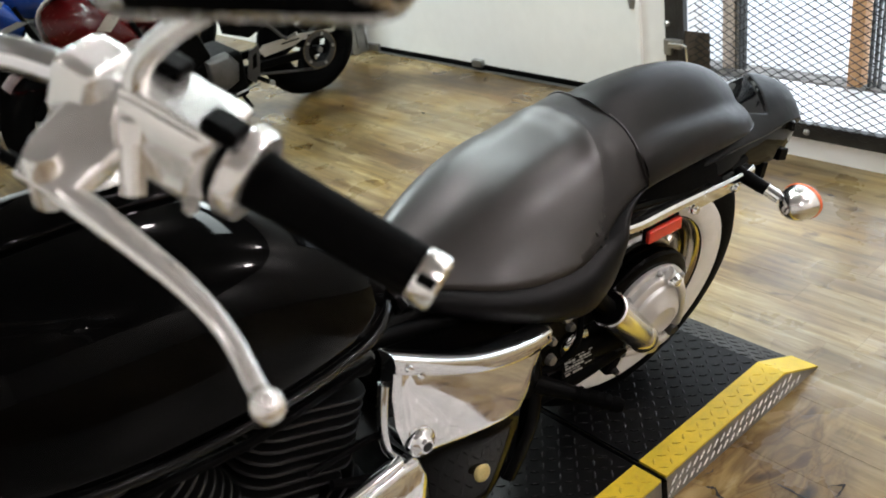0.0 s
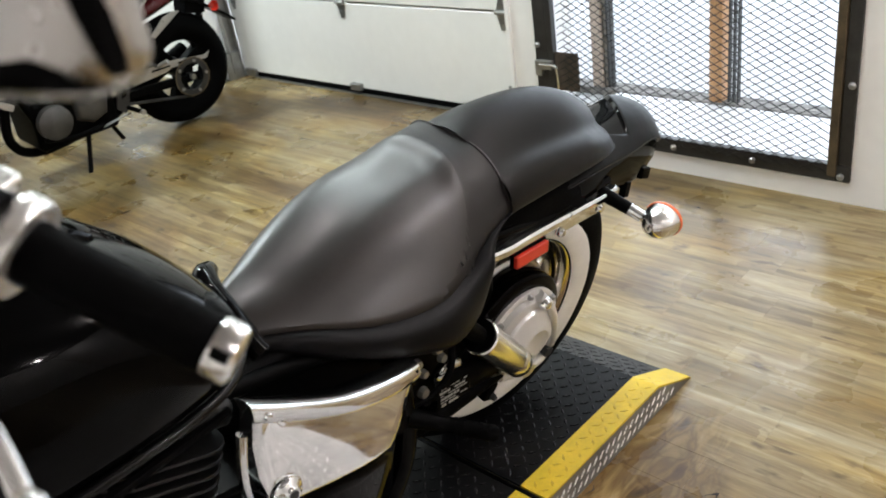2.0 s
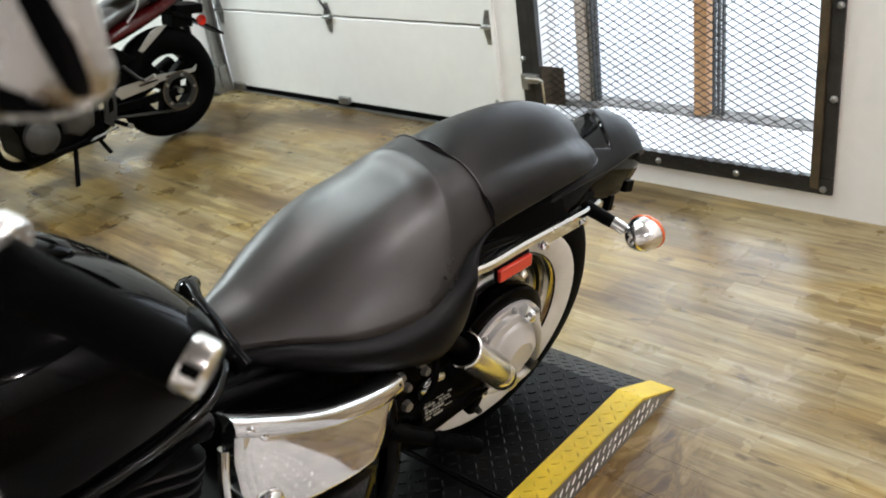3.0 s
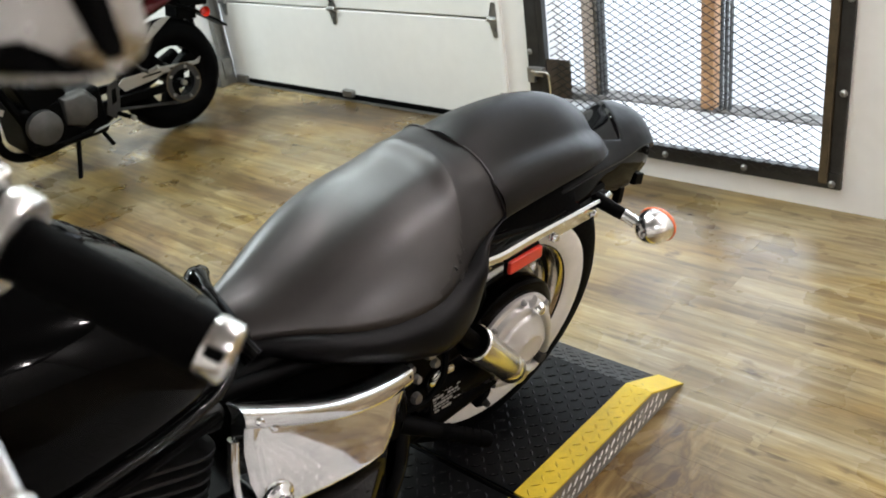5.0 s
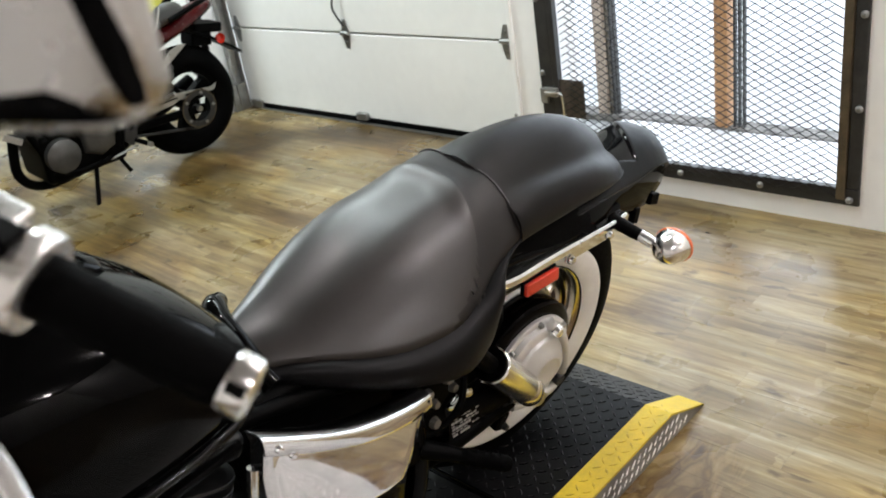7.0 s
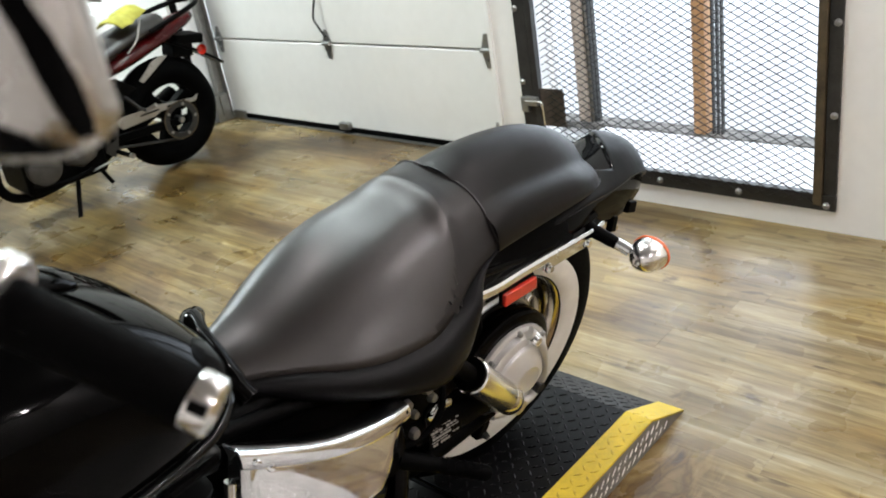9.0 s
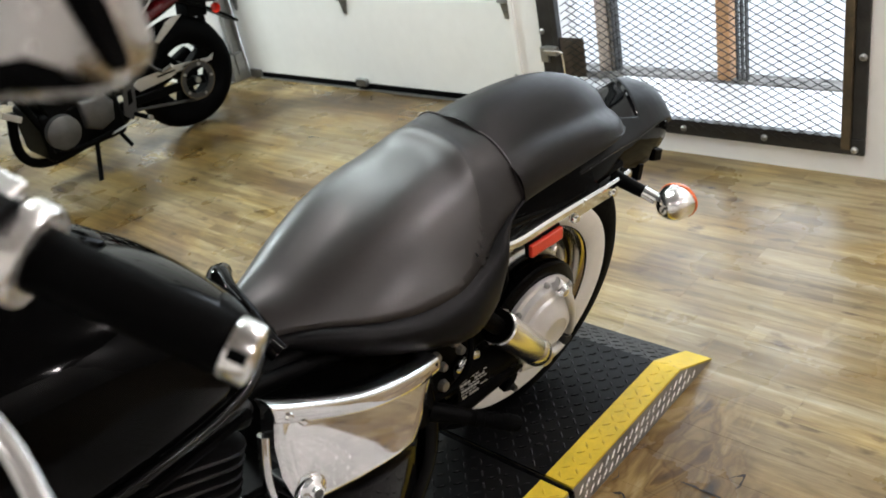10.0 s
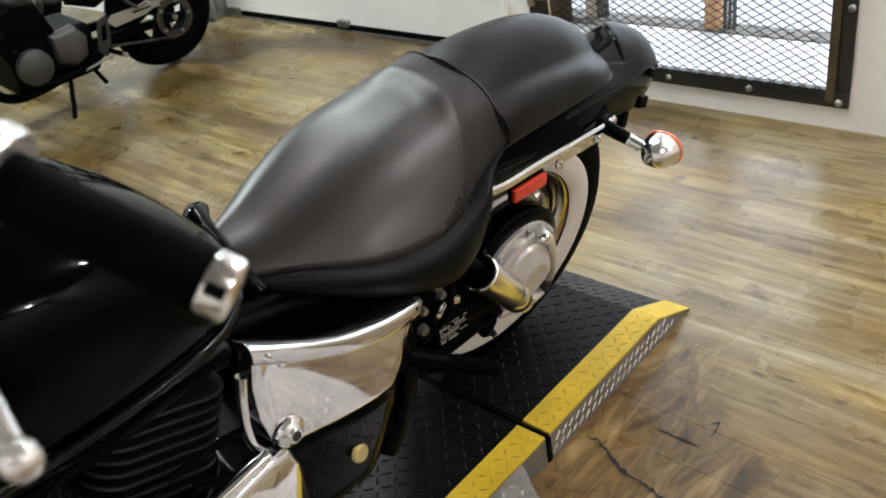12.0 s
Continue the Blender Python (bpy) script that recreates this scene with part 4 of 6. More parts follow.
def saddle_section(x, tt, tw, tc, tl, tr, power=2.8, roll=0.017, cant=0.20, crease=1.0):
    """Half outlines of a pad: a crowned top canted to the left, a rounded rim and a skirt."""
    zt, w, zl = table(x, *tt), table(x, *tw), table(x, *tl)
    sides = []
    for s in (-1, 1):
        cr = table(x, *(tc if s < 0 else tr))
        wp = w - 0.016 * crease
        half = [(f * (wp - roll), zt + s * cant * f * (wp - roll) - cr * f ** power) for f in [k / 8 for k in range(9)]]
        zr = half[-1][1]
        for a in (30, 65):
            half.append((wp - roll + roll * math.sin(radians(a)), zr - roll * 0.9 * (1 - math.cos(radians(a)))))
        h = zr - roll * 0.9
        half.append((wp + 0.001, h - 0.004 * crease))
        for f, b in ((0.05, 0.010), (0.20, 0.019), (0.45, 0.025), (0.70, 0.020), (0.9, 0.010)):
            half.append((wp + b * crease, h - 0.004 * crease + (zl - h + 0.004 * crease) * f))
        half.append((w - 0.025, zl))
        sides.append(half)
    return [(x, -y, z) for y, z in sides[0][::-1]] + [(x, y, z) for y, z in sides[1][1:]]


seat = new("rider_seat")
seat.parent = bike
xs = [-0.68 + 0.571 * k / 120 for k in range(121)]
rows = [rider_section(x) for x in xs]
EDGE = 12


def strips(a, b):
    """The skin of the pad between two of its lengthwise lines."""
    return loft([r[a:b] for r in rows], closed=False)


m = len(rows[0])
cover, bolster = strips(EDGE - 1, m - EDGE + 1), strips(EDGE - 1, m - EDGE + 1)
for bm, rear_side in ((cover, True), (bolster, False)):
    away = []
    for f in bm.faces:
        c = f.calc_center_median()
        if (past_crest(c.x, c.y) > 0.004) == rear_side:
            away.append(f)
    bmesh.ops.delete(bm, geom=away, context='FACES')
    # both skins end on one smooth line
    for v in bm.verts:
        if not v.is_boundary or abs(past_crest(v.co.x, v.co.y) - 0.004) > 0.011 or abs(v.co.y) > 0.98 * table(v.co.x, *S_W) - 0.002:
            continue
        x, y = v.co.x, v.co.y
        for step in range(5):
            gap, a = past_crest(x, y) - 0.004, abs(y)
            bend = (table(a + 0.004, *CREST) - table(a - 0.004, *CREST)) / 0.008
            h = math.hypot(1.0, bend)
            x, y = x - gap / h, y + math.copysign(gap * bend / h, y)
        v.co = Vector((x, y, pad_height(x, y)))
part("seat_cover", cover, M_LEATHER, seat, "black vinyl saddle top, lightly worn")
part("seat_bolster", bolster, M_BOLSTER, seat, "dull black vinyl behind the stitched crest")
part("seat_skirt", strips(0, EDGE), M_SKIRT, seat, "black rolled edge of the saddle, its shade put into the colour")
part("seat_skirt", strips(m - EDGE, m), M_SKIRT, seat, "black rolled edge of the saddle, its shade put into the colour")
part("seat_base", loft([[(x, y * (table(x, *S_W) - 0.024), table(x, *S_LOW) + dz) for y, dz in ((-1, 0.004), (1, 0.004), (0.9, 0.03), (-0.9, 0.03))] for x in xs[::6]]), M_DARK, seat)
# piping where rider seat and pillion meet
sec = rider_section(-0.112)
part("seam_piping", tube([Vector(p) + Vector((0, p[1] * 0.004, 0.0)) for p in sec[9:-9]], 0.0026, 8), M_LEATHER, seat)
# lip at the front of the seat
part("seat_lip", tube(spline([(-0.645, 0.045, 0.725), (-0.672, 0.01, 0.742), (-0.69, -0.03, 0.742), (-0.697, -0.075, 0.728), (-0.70, -0.115, 0.705), (-0.695, -0.145, 0.68)], 6), [0.015] * 5 + [0.020] * 21 + [0.017] * 5, 12), M_BLACK, seat, "glossy black front lip")
PX = [-0.120, -0.09, -0.03, 0.05, 0.13, 0.20, 0.26, 0.31, 0.345, 0.365]
P_TOP = smooth_table(PX, [0.784, 0.790, 0.796, 0.793, 0.782, 0.763, 0.736, 0.704, 0.672, 0.64])
P_W = smooth_table(PX, [0.152, 0.152, 0.150, 0.147, 0.143, 0.136, 0.124, 0.106, 0.080, 0.04])
P_CROWN = smooth_table(PX, [0.05, 0.052, 0.06, 0.068, 0.072, 0.070, 0.064, 0.050, 0.032, 0.01])
P_LOW = smooth_table(PX, [0.64, 0.640, 0.636, 0.630, 0.624, 0.618, 0.612, 0.61, 0.61, 0.61])
pill = new("pillion_seat")
pill.parent = bike
xs = [-0.116 + 0.481 * k / 34 for k in range(35)]
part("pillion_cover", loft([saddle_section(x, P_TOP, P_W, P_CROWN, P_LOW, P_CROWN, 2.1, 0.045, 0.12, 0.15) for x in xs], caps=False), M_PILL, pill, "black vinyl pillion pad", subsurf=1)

# ---- rear fender and tail ----
fender = new("rear_fender")
fender.parent = bike
FX = [-0.20, -0.10, 0.0, 0.10, 0.20, 0.27, 0.35, 0.42, 0.47, 0.52, 0.565, 0.60, 0.625, 0.64]
F_TOP = smooth_table(FX, [0.64, 0.652, 0.655, 0.658, 0.655, 0.652, 0.647, 0.641, 0.636, 0.627, 0.609, 0.575, 0.532, 0.495])
F_W = smooth_table(FX, [0.11, 0.12, 0.125, 0.128, 0.127, 0.122, 0.114, 0.105, 0.097, 0.088, 0.078, 0.060, 0.036, 0.008])
F_DROP = smooth_table(FX, [0.03, 0.03, 0.03, 0.032, 0.034, 0.040, 0.050, 0.054, 0.056, 0.060, 0.062, 0.054, 0.036, 0.012])


def pool(x, y):
    """How deep the glossy well behind the pillion pad lies below the cowl."""
    ridge = 0.478 + 0.85 * y
    near = -0.082 + 0.25 * (0.40 - x)
    return soft_step(x, 0.16, 0.20) * (1 - soft_step(x, ridge - 0.016, ridge + 0.004)) * soft_step(y, near - 0.008, near + 0.006) * (1 - soft_step(y, 0.080, 0.096))


def cowl_point(x, f):
    """A place on the cowl: f from -1 at its left edge to 1 at its right edge."""
    w = table(x, *F_W)
    y = f * w
    drop = table(x, *F_DROP) * (abs(f) ** 2.6 if f < 0 else 0.8 * abs(f) ** 3.2)
    return Vector((x, y, table(x, *F_TOP) + 0.16 * y - drop))


cowl_x = [-0.2 + 0.05 * k for k in range(7)] + [0.15 + 0.49 * k / 230 for k in range(231)]
cowl_f = [-1 + 2 * k / 110 for k in range(111)]
top_bm, well_bm = bmesh.new(), bmesh.new()
for bm, wet in ((top_bm, False), (well_bm, True)):
    grid = []
    for x in cowl_x:
        row = []
        for f in cowl_f:
            p = cowl_point(x, f)
            d = pool(p.x, p.y)
            p.z -= d * min(0.060, 0.003 + 0.30 * max(0.0, 0.478 + 0.85 * p.y - p.x))
            row.append((bm.verts.new(p), d))
        grid.append(row)
    for a, b in zip(grid, grid[1:]):
        for k in range(len(cowl_f) - 1):
            four = (a[k], b[k], b[k + 1], a[k + 1])
            if (sum(v[1] for v in four) / 4 > 0.45) == wet:
                bm.faces.new([v[0] for v in four])
    if not wet:
        # rolled lip below the edge
        for k0, s in ((0, -1), (len(cowl_f) - 1, 1)):
            last = [r[k0][0] for r in grid]
            for dy, dz in ((0.002, -0.004), (0.0, -0.009), (-0.008, -0.012)):
                nxt = [bm.verts.new(r[k0][0].co + Vector((0, s * dy, dz))) for r in grid]
                for i in range(len(last) - 1):
                    bm.faces.new((last[i], last[i + 1], nxt[i + 1], nxt[i]))
                last = nxt
    bmesh.ops.delete(bm, geom=[v for v in bm.verts if not v.link_faces], context='VERTS')
part("fender_shell", top_bm, M_TAIL, fender, "satin black rear cowl with a rounded tail")
part("tail_inlay", well_bm, M_GLOSS, fender, "mirror-gloss black well behind the pillion pad")
secs = []
for x, low in ((-0.19, 0.545), (-0.08, 0.540), (0.02, 0.538), (0.10, 0.534), (0.20, 0.524), (0.30, 0.498), (0.38, 0.466), (0.45, 0.452), (0.51, 0.455), (0.56, 0.462), (0.60, 0.478)):
    w = max(0.02, table(x, *F_W) - 0.010)
    zn, zf = cowl_point(x, -0.97).z - 0.006, cowl_point(x, 0.97).z - 0.006
    out = 0.026 * (1 - soft_step(x, 0.14, 0.32))
    secs.append([(x, -w, zn), (x, -w - 0.6 * out - 0.002, (zn + low) / 2), (x, -w * 0.95 - out, low + 0.012), (x, -w * 0.82 - out, low), (x, w * 0.80, low), (x, w * 0.93, low + 0.012), (x, w, (zf + low) / 2), (x, w, zf)])
part("tail_underside", loft(secs), M_BLACK, fender, "gloss black flank below the cowl", bevel=0.004)
bm = lathe([(0.335, -0.09), (0.35, -0.085), (0.355, 0), (0.35, 0.085), (0.335, 0.09)], axle(), 72)
bmesh.ops.delete(bm, geom=[v for v in bm.verts if v.co.z < 0.50 or v.co.x > 0.25], context='VERTS')
part("inner_guard", bm, M_DARK, fender, "black inner mudguard")
part("tail_bracket", obox(pose(0.492, -0.078, 0.462, 0, 20, 0), 0.040, 0.022, 0.030), M_DARK, fender, bevel=0.004)
part("tail_bracket", obox(pose(0.392, -0.090, 0.462, 0, 20, 0), 0.024, 0.018, 0.040), M_DARK, fender, bevel=0.004)
# chrome fender strut with reflector
strut = new("fender_strut")
strut.parent = bike
secs = []
for p in spline([(-0.19, -0.132, 0.576), (-0.12, -0.134, 0.562), (-0.03, -0.135, 0.556), (0.06, -0.136, 0.548), (0.16, -0.135, 0.536), (0.24, -0.132, 0.526), (0.285, -0.126, 0.522)], 4):
    secs.append([p + Vector(v) for v in ((0, 0.014, 0.007), (0, -0.006, 0.009), (0, -0.011, 0.004), (0, -0.011, -0.008), (0, -0.006, -0.012), (0, 0.014, -0.011))])
part("strut_bar", loft(secs), M_CHROME, strut, "chrome strut", bevel=0.002)
part("strut_plate", obox(pose(0.135, -0.132, 0.521, 0, 5, 0), 0.17, 0.010, 0.034), M_CHROME, strut, bevel=0.006)
for x, z in ((0.060, 0.519), (0.205, 0.511), (0.088, 0.543)):
    part("strut_bolt", lathe([(0, 0.010), (0.007, 0.010), (0.010, 0.005), (0.011, 0)], axle(-0.138, x, z), 14), M_CHROME, strut)
refl = part("side_reflector", obox(pose(-0.048, -0.144, 0.522, 0, 5, 0), 0.106, 0.012, 0.028), M_RED, strut, "red side reflector", bevel=0.004)
part("reflector_back", obox(pose(-0.048, -0.136, 0.524, 0, 5, 0), 0.112, 0.008, 0.034), M_DARK, refl, bevel=0.003)
part("strut_black_rail", tube([(-0.2, -0.118, 0.61), (0.0, -0.120, 0.568), (0.15, -0.120, 0.548), (0.27, -0.115, 0.545)], 0.012, 10), M_BLACK, strut)
# turn signals
def signal(s):
    sig = new("turn_signal")
    sig.parent = bike
    c = Vector((0.272, s * 0.251, 0.482))
    part("stalk", tube(spline([(0.239, s * 0.12, 0.530), (0.245, s * 0.155, 0.516), (0.252, s * 0.187, 0.503)], 4), [0.017, 0.016, 0.016, 0.016, 0.015, 0.015, 0.015, 0.014, 0.014], 14), M_DARK, sig, "black rubber stalk")
    part("collar", tube([(0.252, s * 0.185, 0.504), (0.258, s * 0.216, 0.490)], 0.0135, 14), M_CHROME, sig)
    m = Matrix.Translation(c) @ Matrix.Rotation(radians(90), 4, 'Y') @ Matrix.Scale(0.92, 4) @ Matrix.Scale(1.12, 4, (0, 1, 0))
    part("housing", lathe([(0, -0.045), (0.012, -0.043), (0.026, -0.033), (0.037, -0.014), (0.0415, 0.008), (0.0420, 0.018)], m, 32), M_SATIN, sig, "chrome bullet housing")
    part("lens", lathe([(0.0425, 0.015), (0.0440, 0.017), (0.0440, 0.022), (0.040, 0.029), (0.03, 0.036), (0.015, 0.040), (0, 0.041)], m, 32), M_AMBER, sig, "orange lens")


signal(-1)
signal(1)

# ---- fuel tank ----
tank = new("fuel_tank")
tank.parent = bike
TX = [-1.46, -1.40, -1.30, -1.18, -1.05, -0.93, -0.84, -0.77, -0.715, -0.685]
T_TOP = smooth_table(TX, [0.86, 0.91, 0.955, 0.975, 0.972, 0.948, 0.908, 0.856, 0.79, 0.735])
T_W = smooth_table(TX, [0.06, 0.11, 0.165, 0.200, 0.214, 0.214, 0.208, 0.188, 0.140, 0.075])
T_LOW = smooth_table(TX, [0.80, 0.755, 0.715, 0.698, 0.690, 0.688, 0.690, 0.690, 0.694, 0.70])


def tank_section(x):
    zt, w, zl = table(x, *T_TOP), table(x, *T_W), table(x, *T_LOW)
    zm = zl + 0.38 * (zt - zl)
    half = []
    for k in range(10):
        a = radians(90 - 10 * k)
        half.append((w * math.cos(a) ** 0.8 if k else 0.0, zm + (zt - zm) * math.sin(a) ** 0.85))
    half += [(w * 1.0, zm - 0.02), (w * 0.985, zl + 0.035), (w * 0.94, zl + 0.012), (w * 0.86, zl), (w * 0.5, zl + 0.01)]
    return [(x, -y, z) for y, z in half[::-1]] + [(x, y, z) for y, z in half[1:]]


xs = [-1.46 + 0.775 * k / 34 for k in range(35)]
part("tank_shell", loft([tank_section(x) for x in xs]), M_BLACK, tank, "gloss black fuel tank", subsurf=1)
for s in (-1, 1):
    rail = [Vector((x, s * table(x, *T_W) * 0.95, table(x, *T_LOW) + 0.004)) for x in [-1.40 + 0.70 * k / 24 for k in range(25)]]
    part("tank_seam", tube(rail, 0.0085, 14), M_SEAM, tank, "glossy rolled seam under the tank")
cons = new("tank_console")
cons.parent = bike
bm = loft([[(x, y * w, table(x, *T_TOP) + z) for y, z in ((-1, -0.016), (-0.85, 0.010), (-0.4, 0.018), (0, 0.020), (0.4, 0.018), (0.85, 0.010), (1, -0.016))] for x, w in [(-1.36 + 0.06 * k, 0.045 + 0.03 * math.sin(math.pi * k / 9)) for k in range(10)]])
part("console_shell", bm, M_BLACK, cons, "black tank console", subsurf=1)
part("filler_cap", lathe([(0, 0.016), (0.03, 0.015), (0.036, 0.006), (0.037, 0)], pose(-1.02, 0, 0.988), 28), M_CHROME, cons)

# ---- engine ----
engine = new("engine")
engine.parent = bike


def cylinder(cx, cz, tilt, n=9):
    cyl = part("cylinder_core", tube([(cx - 0.1 * math.sin(tilt), 0, cz - 0.1 * math.cos(tilt)), (cx + 0.1 * math.sin(tilt), 0, cz + 0.1 * math.cos(tilt))], 0.075, 24), M_FIN, engine)
    m = Matrix.Translation((cx, 0, cz)) @ Matrix.Rotation(tilt, 4, 'Y')
    for k in range(n):
        h = -0.09 + 0.0195 * k
        a, b, r = 0.105, 0.165, 0.05
        out = []
        for qx, qy, s0 in ((1, 1, 0), (-1, 1, 90), (-1, -1, 180), (1, -1, 270)):
            for t in range(0, 91, 18):
                out.append((qx * (a - r) + r * math.cos(radians(s0 + t)), qy * (b - r) + r * math.sin(radians(s0 + t))))
        part("fin", prism(out, 0.006, m @ Matrix.Translation((0, 0, h))), M_FIN, cyl, smooth=False, bevel=0.002)
    return m


m1 = cylinder(-0.90, 0.545, radians(22))
m2 = cylinder(-1.13, 0.545, radians(-26))
for m, w in ((m1, 0.15), (m2, 0.15)):
    hm = m @ Matrix.Translation((0, 0, 0.115))
    bm = obox(hm, 0.21, 0.30, 0.045)
    part("cylinder_head", bm, M_FIN, engine, bevel=0.015, bevel_seg=3)
bm = loft([[(x, -0.10, z0 - 0.02), (x, -y, z0), (x, -y - 0.012, z0 - 0.02), (x, -y - 0.012, z1), (x, -y, z1 - 0.03), (x, -0.10, z1 - 0.03)] for x, y, z0, z1 in
           ((-1.12, 0.18, 0.38, 0.24), (-1.02, 0.215, 0.445, 0.20), (-0.90, 0.225, 0.468, 0.18), (-0.80, 0.22, 0.472, 0.20), (-0.745, 0.205, 0.448, 0.26), (-0.722, 0.18, 0.38, 0.30))])
part("crankcase_cover", bm, M_CHROME, engine, "chrome crankcase cover", bevel=0.02, bevel_seg=4)
part("cover_rib", tube([(-1.06, -0.205, 0.452), (-0.90, -0.226, 0.478), (-0.79, -0.22, 0.482)], 0.009, 10), M_CHROME, engine)
part("crankcase", box(-1.2, -0.62, -0.16, 0.16, 0.14, 0.44), M_FIN, engine, bevel=0.03)
part("cable", tube(spline([(-0.79, -0.19, 0.50), (-0.81, -0.20, 0.535), (-0.86, -0.205, 0.548), (-0.93, -0.195, 0.54)], 6), 0.006, 8), M_RUBBER, engine)
part("cable", tube(spline([(-0.765, -0.19, 0.44), (-0.80, -0.205, 0.468), (-0.84, -0.21, 0.475), (-0.90, -0.20, 0.50)], 6), 0.008, 8), M_RUBBER, engine)
part("rail_trim", tube([(-1.20, -0.175, 0.662), (-1.0, -0.19, 0.648), (-0.78, -0.17, 0.645)], 0.008, 8), M_DARK, engine)

# ---- handlebar, left grip, lever and mirror ----
bar = new("handlebar")
bar.parent = bike
g0, g1 = Vector((-1.018, -0.655, 1.141)), Vector((-1.075, -0.553, 1.204))
gd = (g1 - g0).normalized()
pts = spline([g1 - 0.02 * gd, g1 + 0.12 * gd, (-1.19, -0.38, 1.285), (-1.28, -0.22, 1.24), (-1.33, -0.1, 1.16), (-1.335, 0, 1.14), (-1.33, 0.1, 1.16), (-1.28, 0.22, 1.24), (-1.19, 0.40, 1.28), (-1.09, 0.53, 1.22), (-1.01, 0.64, 1.13)], 6)
part("bar_tube", tube(pts, 0.0125, 16), M_CHROME, bar, "chrome handlebar tube")
part("right_grip", tube([(-1.01, 0.64, 1.13), (-1.085, 0.54, 1.215)], 0.019, 16), M_RUBBER, bar)
for s in (-1, 1):
    part("riser", tube([(-1.335, s * 0.06, 1.02), (-1.335, s * 0.06, 1.14)], 0.024, 16), M_CHROME, bar)
part("top_clamp", box(-1.365, -1.305, -0.09, 0.09, 1.125, 1.165), M_CHROME, bar, bevel=0.01)
part("fork_crown", box(-1.45, -1.33, -0.12, 0.12, 0.985, 1.02), M_CHROME, bar, bevel=0.015)
grip = new("left_grip")
grip.parent = bike
part("grip_rubber", tube([g0 + 0.006 * gd, g0 + 0.012 * gd, g0 + 0.05 * gd, g1 - 0.02 * gd, g1], [0.0165, 0.0185, 0.0192, 0.0195, 0.021], 28), M_RUBBER, grip, "black rubber grip")
rot = gd.to_track_quat('Z', 'Y').to_matrix().to_4x4()
cv = rot.inverted() @ (Vector((-1.22, -1.03, 1.46)) - g0)
SLOT_ANGLES = [math.degrees(math.atan2(cv.y, cv.x)) - 12 + 120 * k for k in range(3)]
cap = part("end_cap", lathe([(0, -0.0088), (0.0165, -0.0086), (0.0192, -0.0065), (0.0197, -0.003), (0.0197, 0.006), (0.0190, 0.0088), (0.0, 0.0088)], Matrix.Translation(g0) @ rot, 32), M_SATIN, grip, "bright satin bar end cap")
for a in SLOT_ANGLES:
    m = Matrix.Translation(g0) @ rot @ Matrix.Rotation(radians(a), 4, 'Z')
    part("cap_slot", obox(m @ Matrix.Translation((0.0184, 0, 0.0005)), 0.006, 0.0072, 0.0122), M_DARK, cap, smooth=False, bevel=0.001)
# switch housing and clutch perch
sw = new("switch_housing")
sw.parent = bike
W = Matrix.Translation(g1) @ rot
part("flange", lathe([(0.012, -0.004), (0.031, -0.004), (0.033, 0.0), (0.033, 0.010), (0.030, 0.013), (0.012, 0.013)], W, 32, closed=True), M_CAST, sw)
part("flange_gap", lathe([(0.012, 0.013), (0.0285, 0.013), (0.0285, 0.017), (0.012, 0.017)], W, 32, closed=True), M_DARK, sw)
bm = obox(W @ Matrix.Translation((0, 0, 0.055)), 0.058, 0.062, 0.075)
part("switch_case", bm, M_CAST, sw, "chrome switch case", bevel=0.014, bevel_seg=4)
part("switch_rib", obox(W @ Matrix.Translation((0.0, 0.026, 0.055)), 0.05, 0.010, 0.07), M_CAST, sw, bevel=0.004)
for px, py, pz in ((0.026, -0.024, 0.024), (-0.024, -0.028, 0.024), (0.026, -0.024, 0.086)):
    part("case_screw", lathe([(0, 0.006), (0.005, 0.006), (0.006, 0)], W @ Matrix.Translation((px, py, pz)) @ Matrix.Rotation(radians(90), 4, 'X'), 10), M_CAST, sw)
part("push_button", obox(W @ Matrix.Translation((0.015, 0.036, 0.020)), 0.022, 0.012, 0.026), M_DARK, sw, "black push button", bevel=0.004)
part("push_button", obox(W @ Matrix.Translation((-0.012, 0.036, 0.075)), 0.02, 0.012, 0.02), M_DARK, sw, bevel=0.004)
perch = new("clutch_lever")
perch.parent = bike
hub = g1 + 0.105 * gd
part("perch_clamp", obox(W @ Matrix.Translation((0, 0.0, 0.122)), 0.05, 0.05, 0.036), M_CAST, perch, bevel=0.010, bevel_seg=3)
pivot = Vector((-1.182, -0.485, 1.225))
over = (pivot - hub).normalized()
thick = gd.cross(over).normalized()
secs = []
for f, half_w, half_t, shift in ((0.0, 0.024, 0.014, 0.0), (0.35, 0.027, 0.012, 0.004), (0.75, 0.026, 0.010, 0.006), (1.15, 0.020, 0.009, 0.004)):
    c = hub.lerp(pivot, f) + gd * (shift - 0.012)
    secs.append([c + gd * a * half_w + thick * b * half_t for a, b in ((-1, -0.6), (-0.8, -1), (0.8, -1), (1, -0.6), (1, 0.6), (0.8, 1), (-0.8, 1), (-1, 0.6))])
part("perch_arm", loft(secs), M_CAST, perch, "broad cast lever bracket", bevel=0.003)
part("perch_screw", lathe([(0, 0.005), (0.005, 0.005), (0.007, 0.0)], Matrix.Translation(hub.lerp(pivot, 0.5) - thick * 0.012) @ (-thick).to_track_quat('Z', 'Y').to_matrix().to_4x4(), 12), M_CAST, perch)
part("pivot_bolt", lathe([(0, 0.02), (0.010, 0.02), (0.012, 0.014), (0.012, -0.02), (0, -0.02)], Matrix.Translation((-1.180, -0.487, 1.224)) @ Matrix.Rotation(radians(20), 4, 'X'), 14), M_CAST, perch)
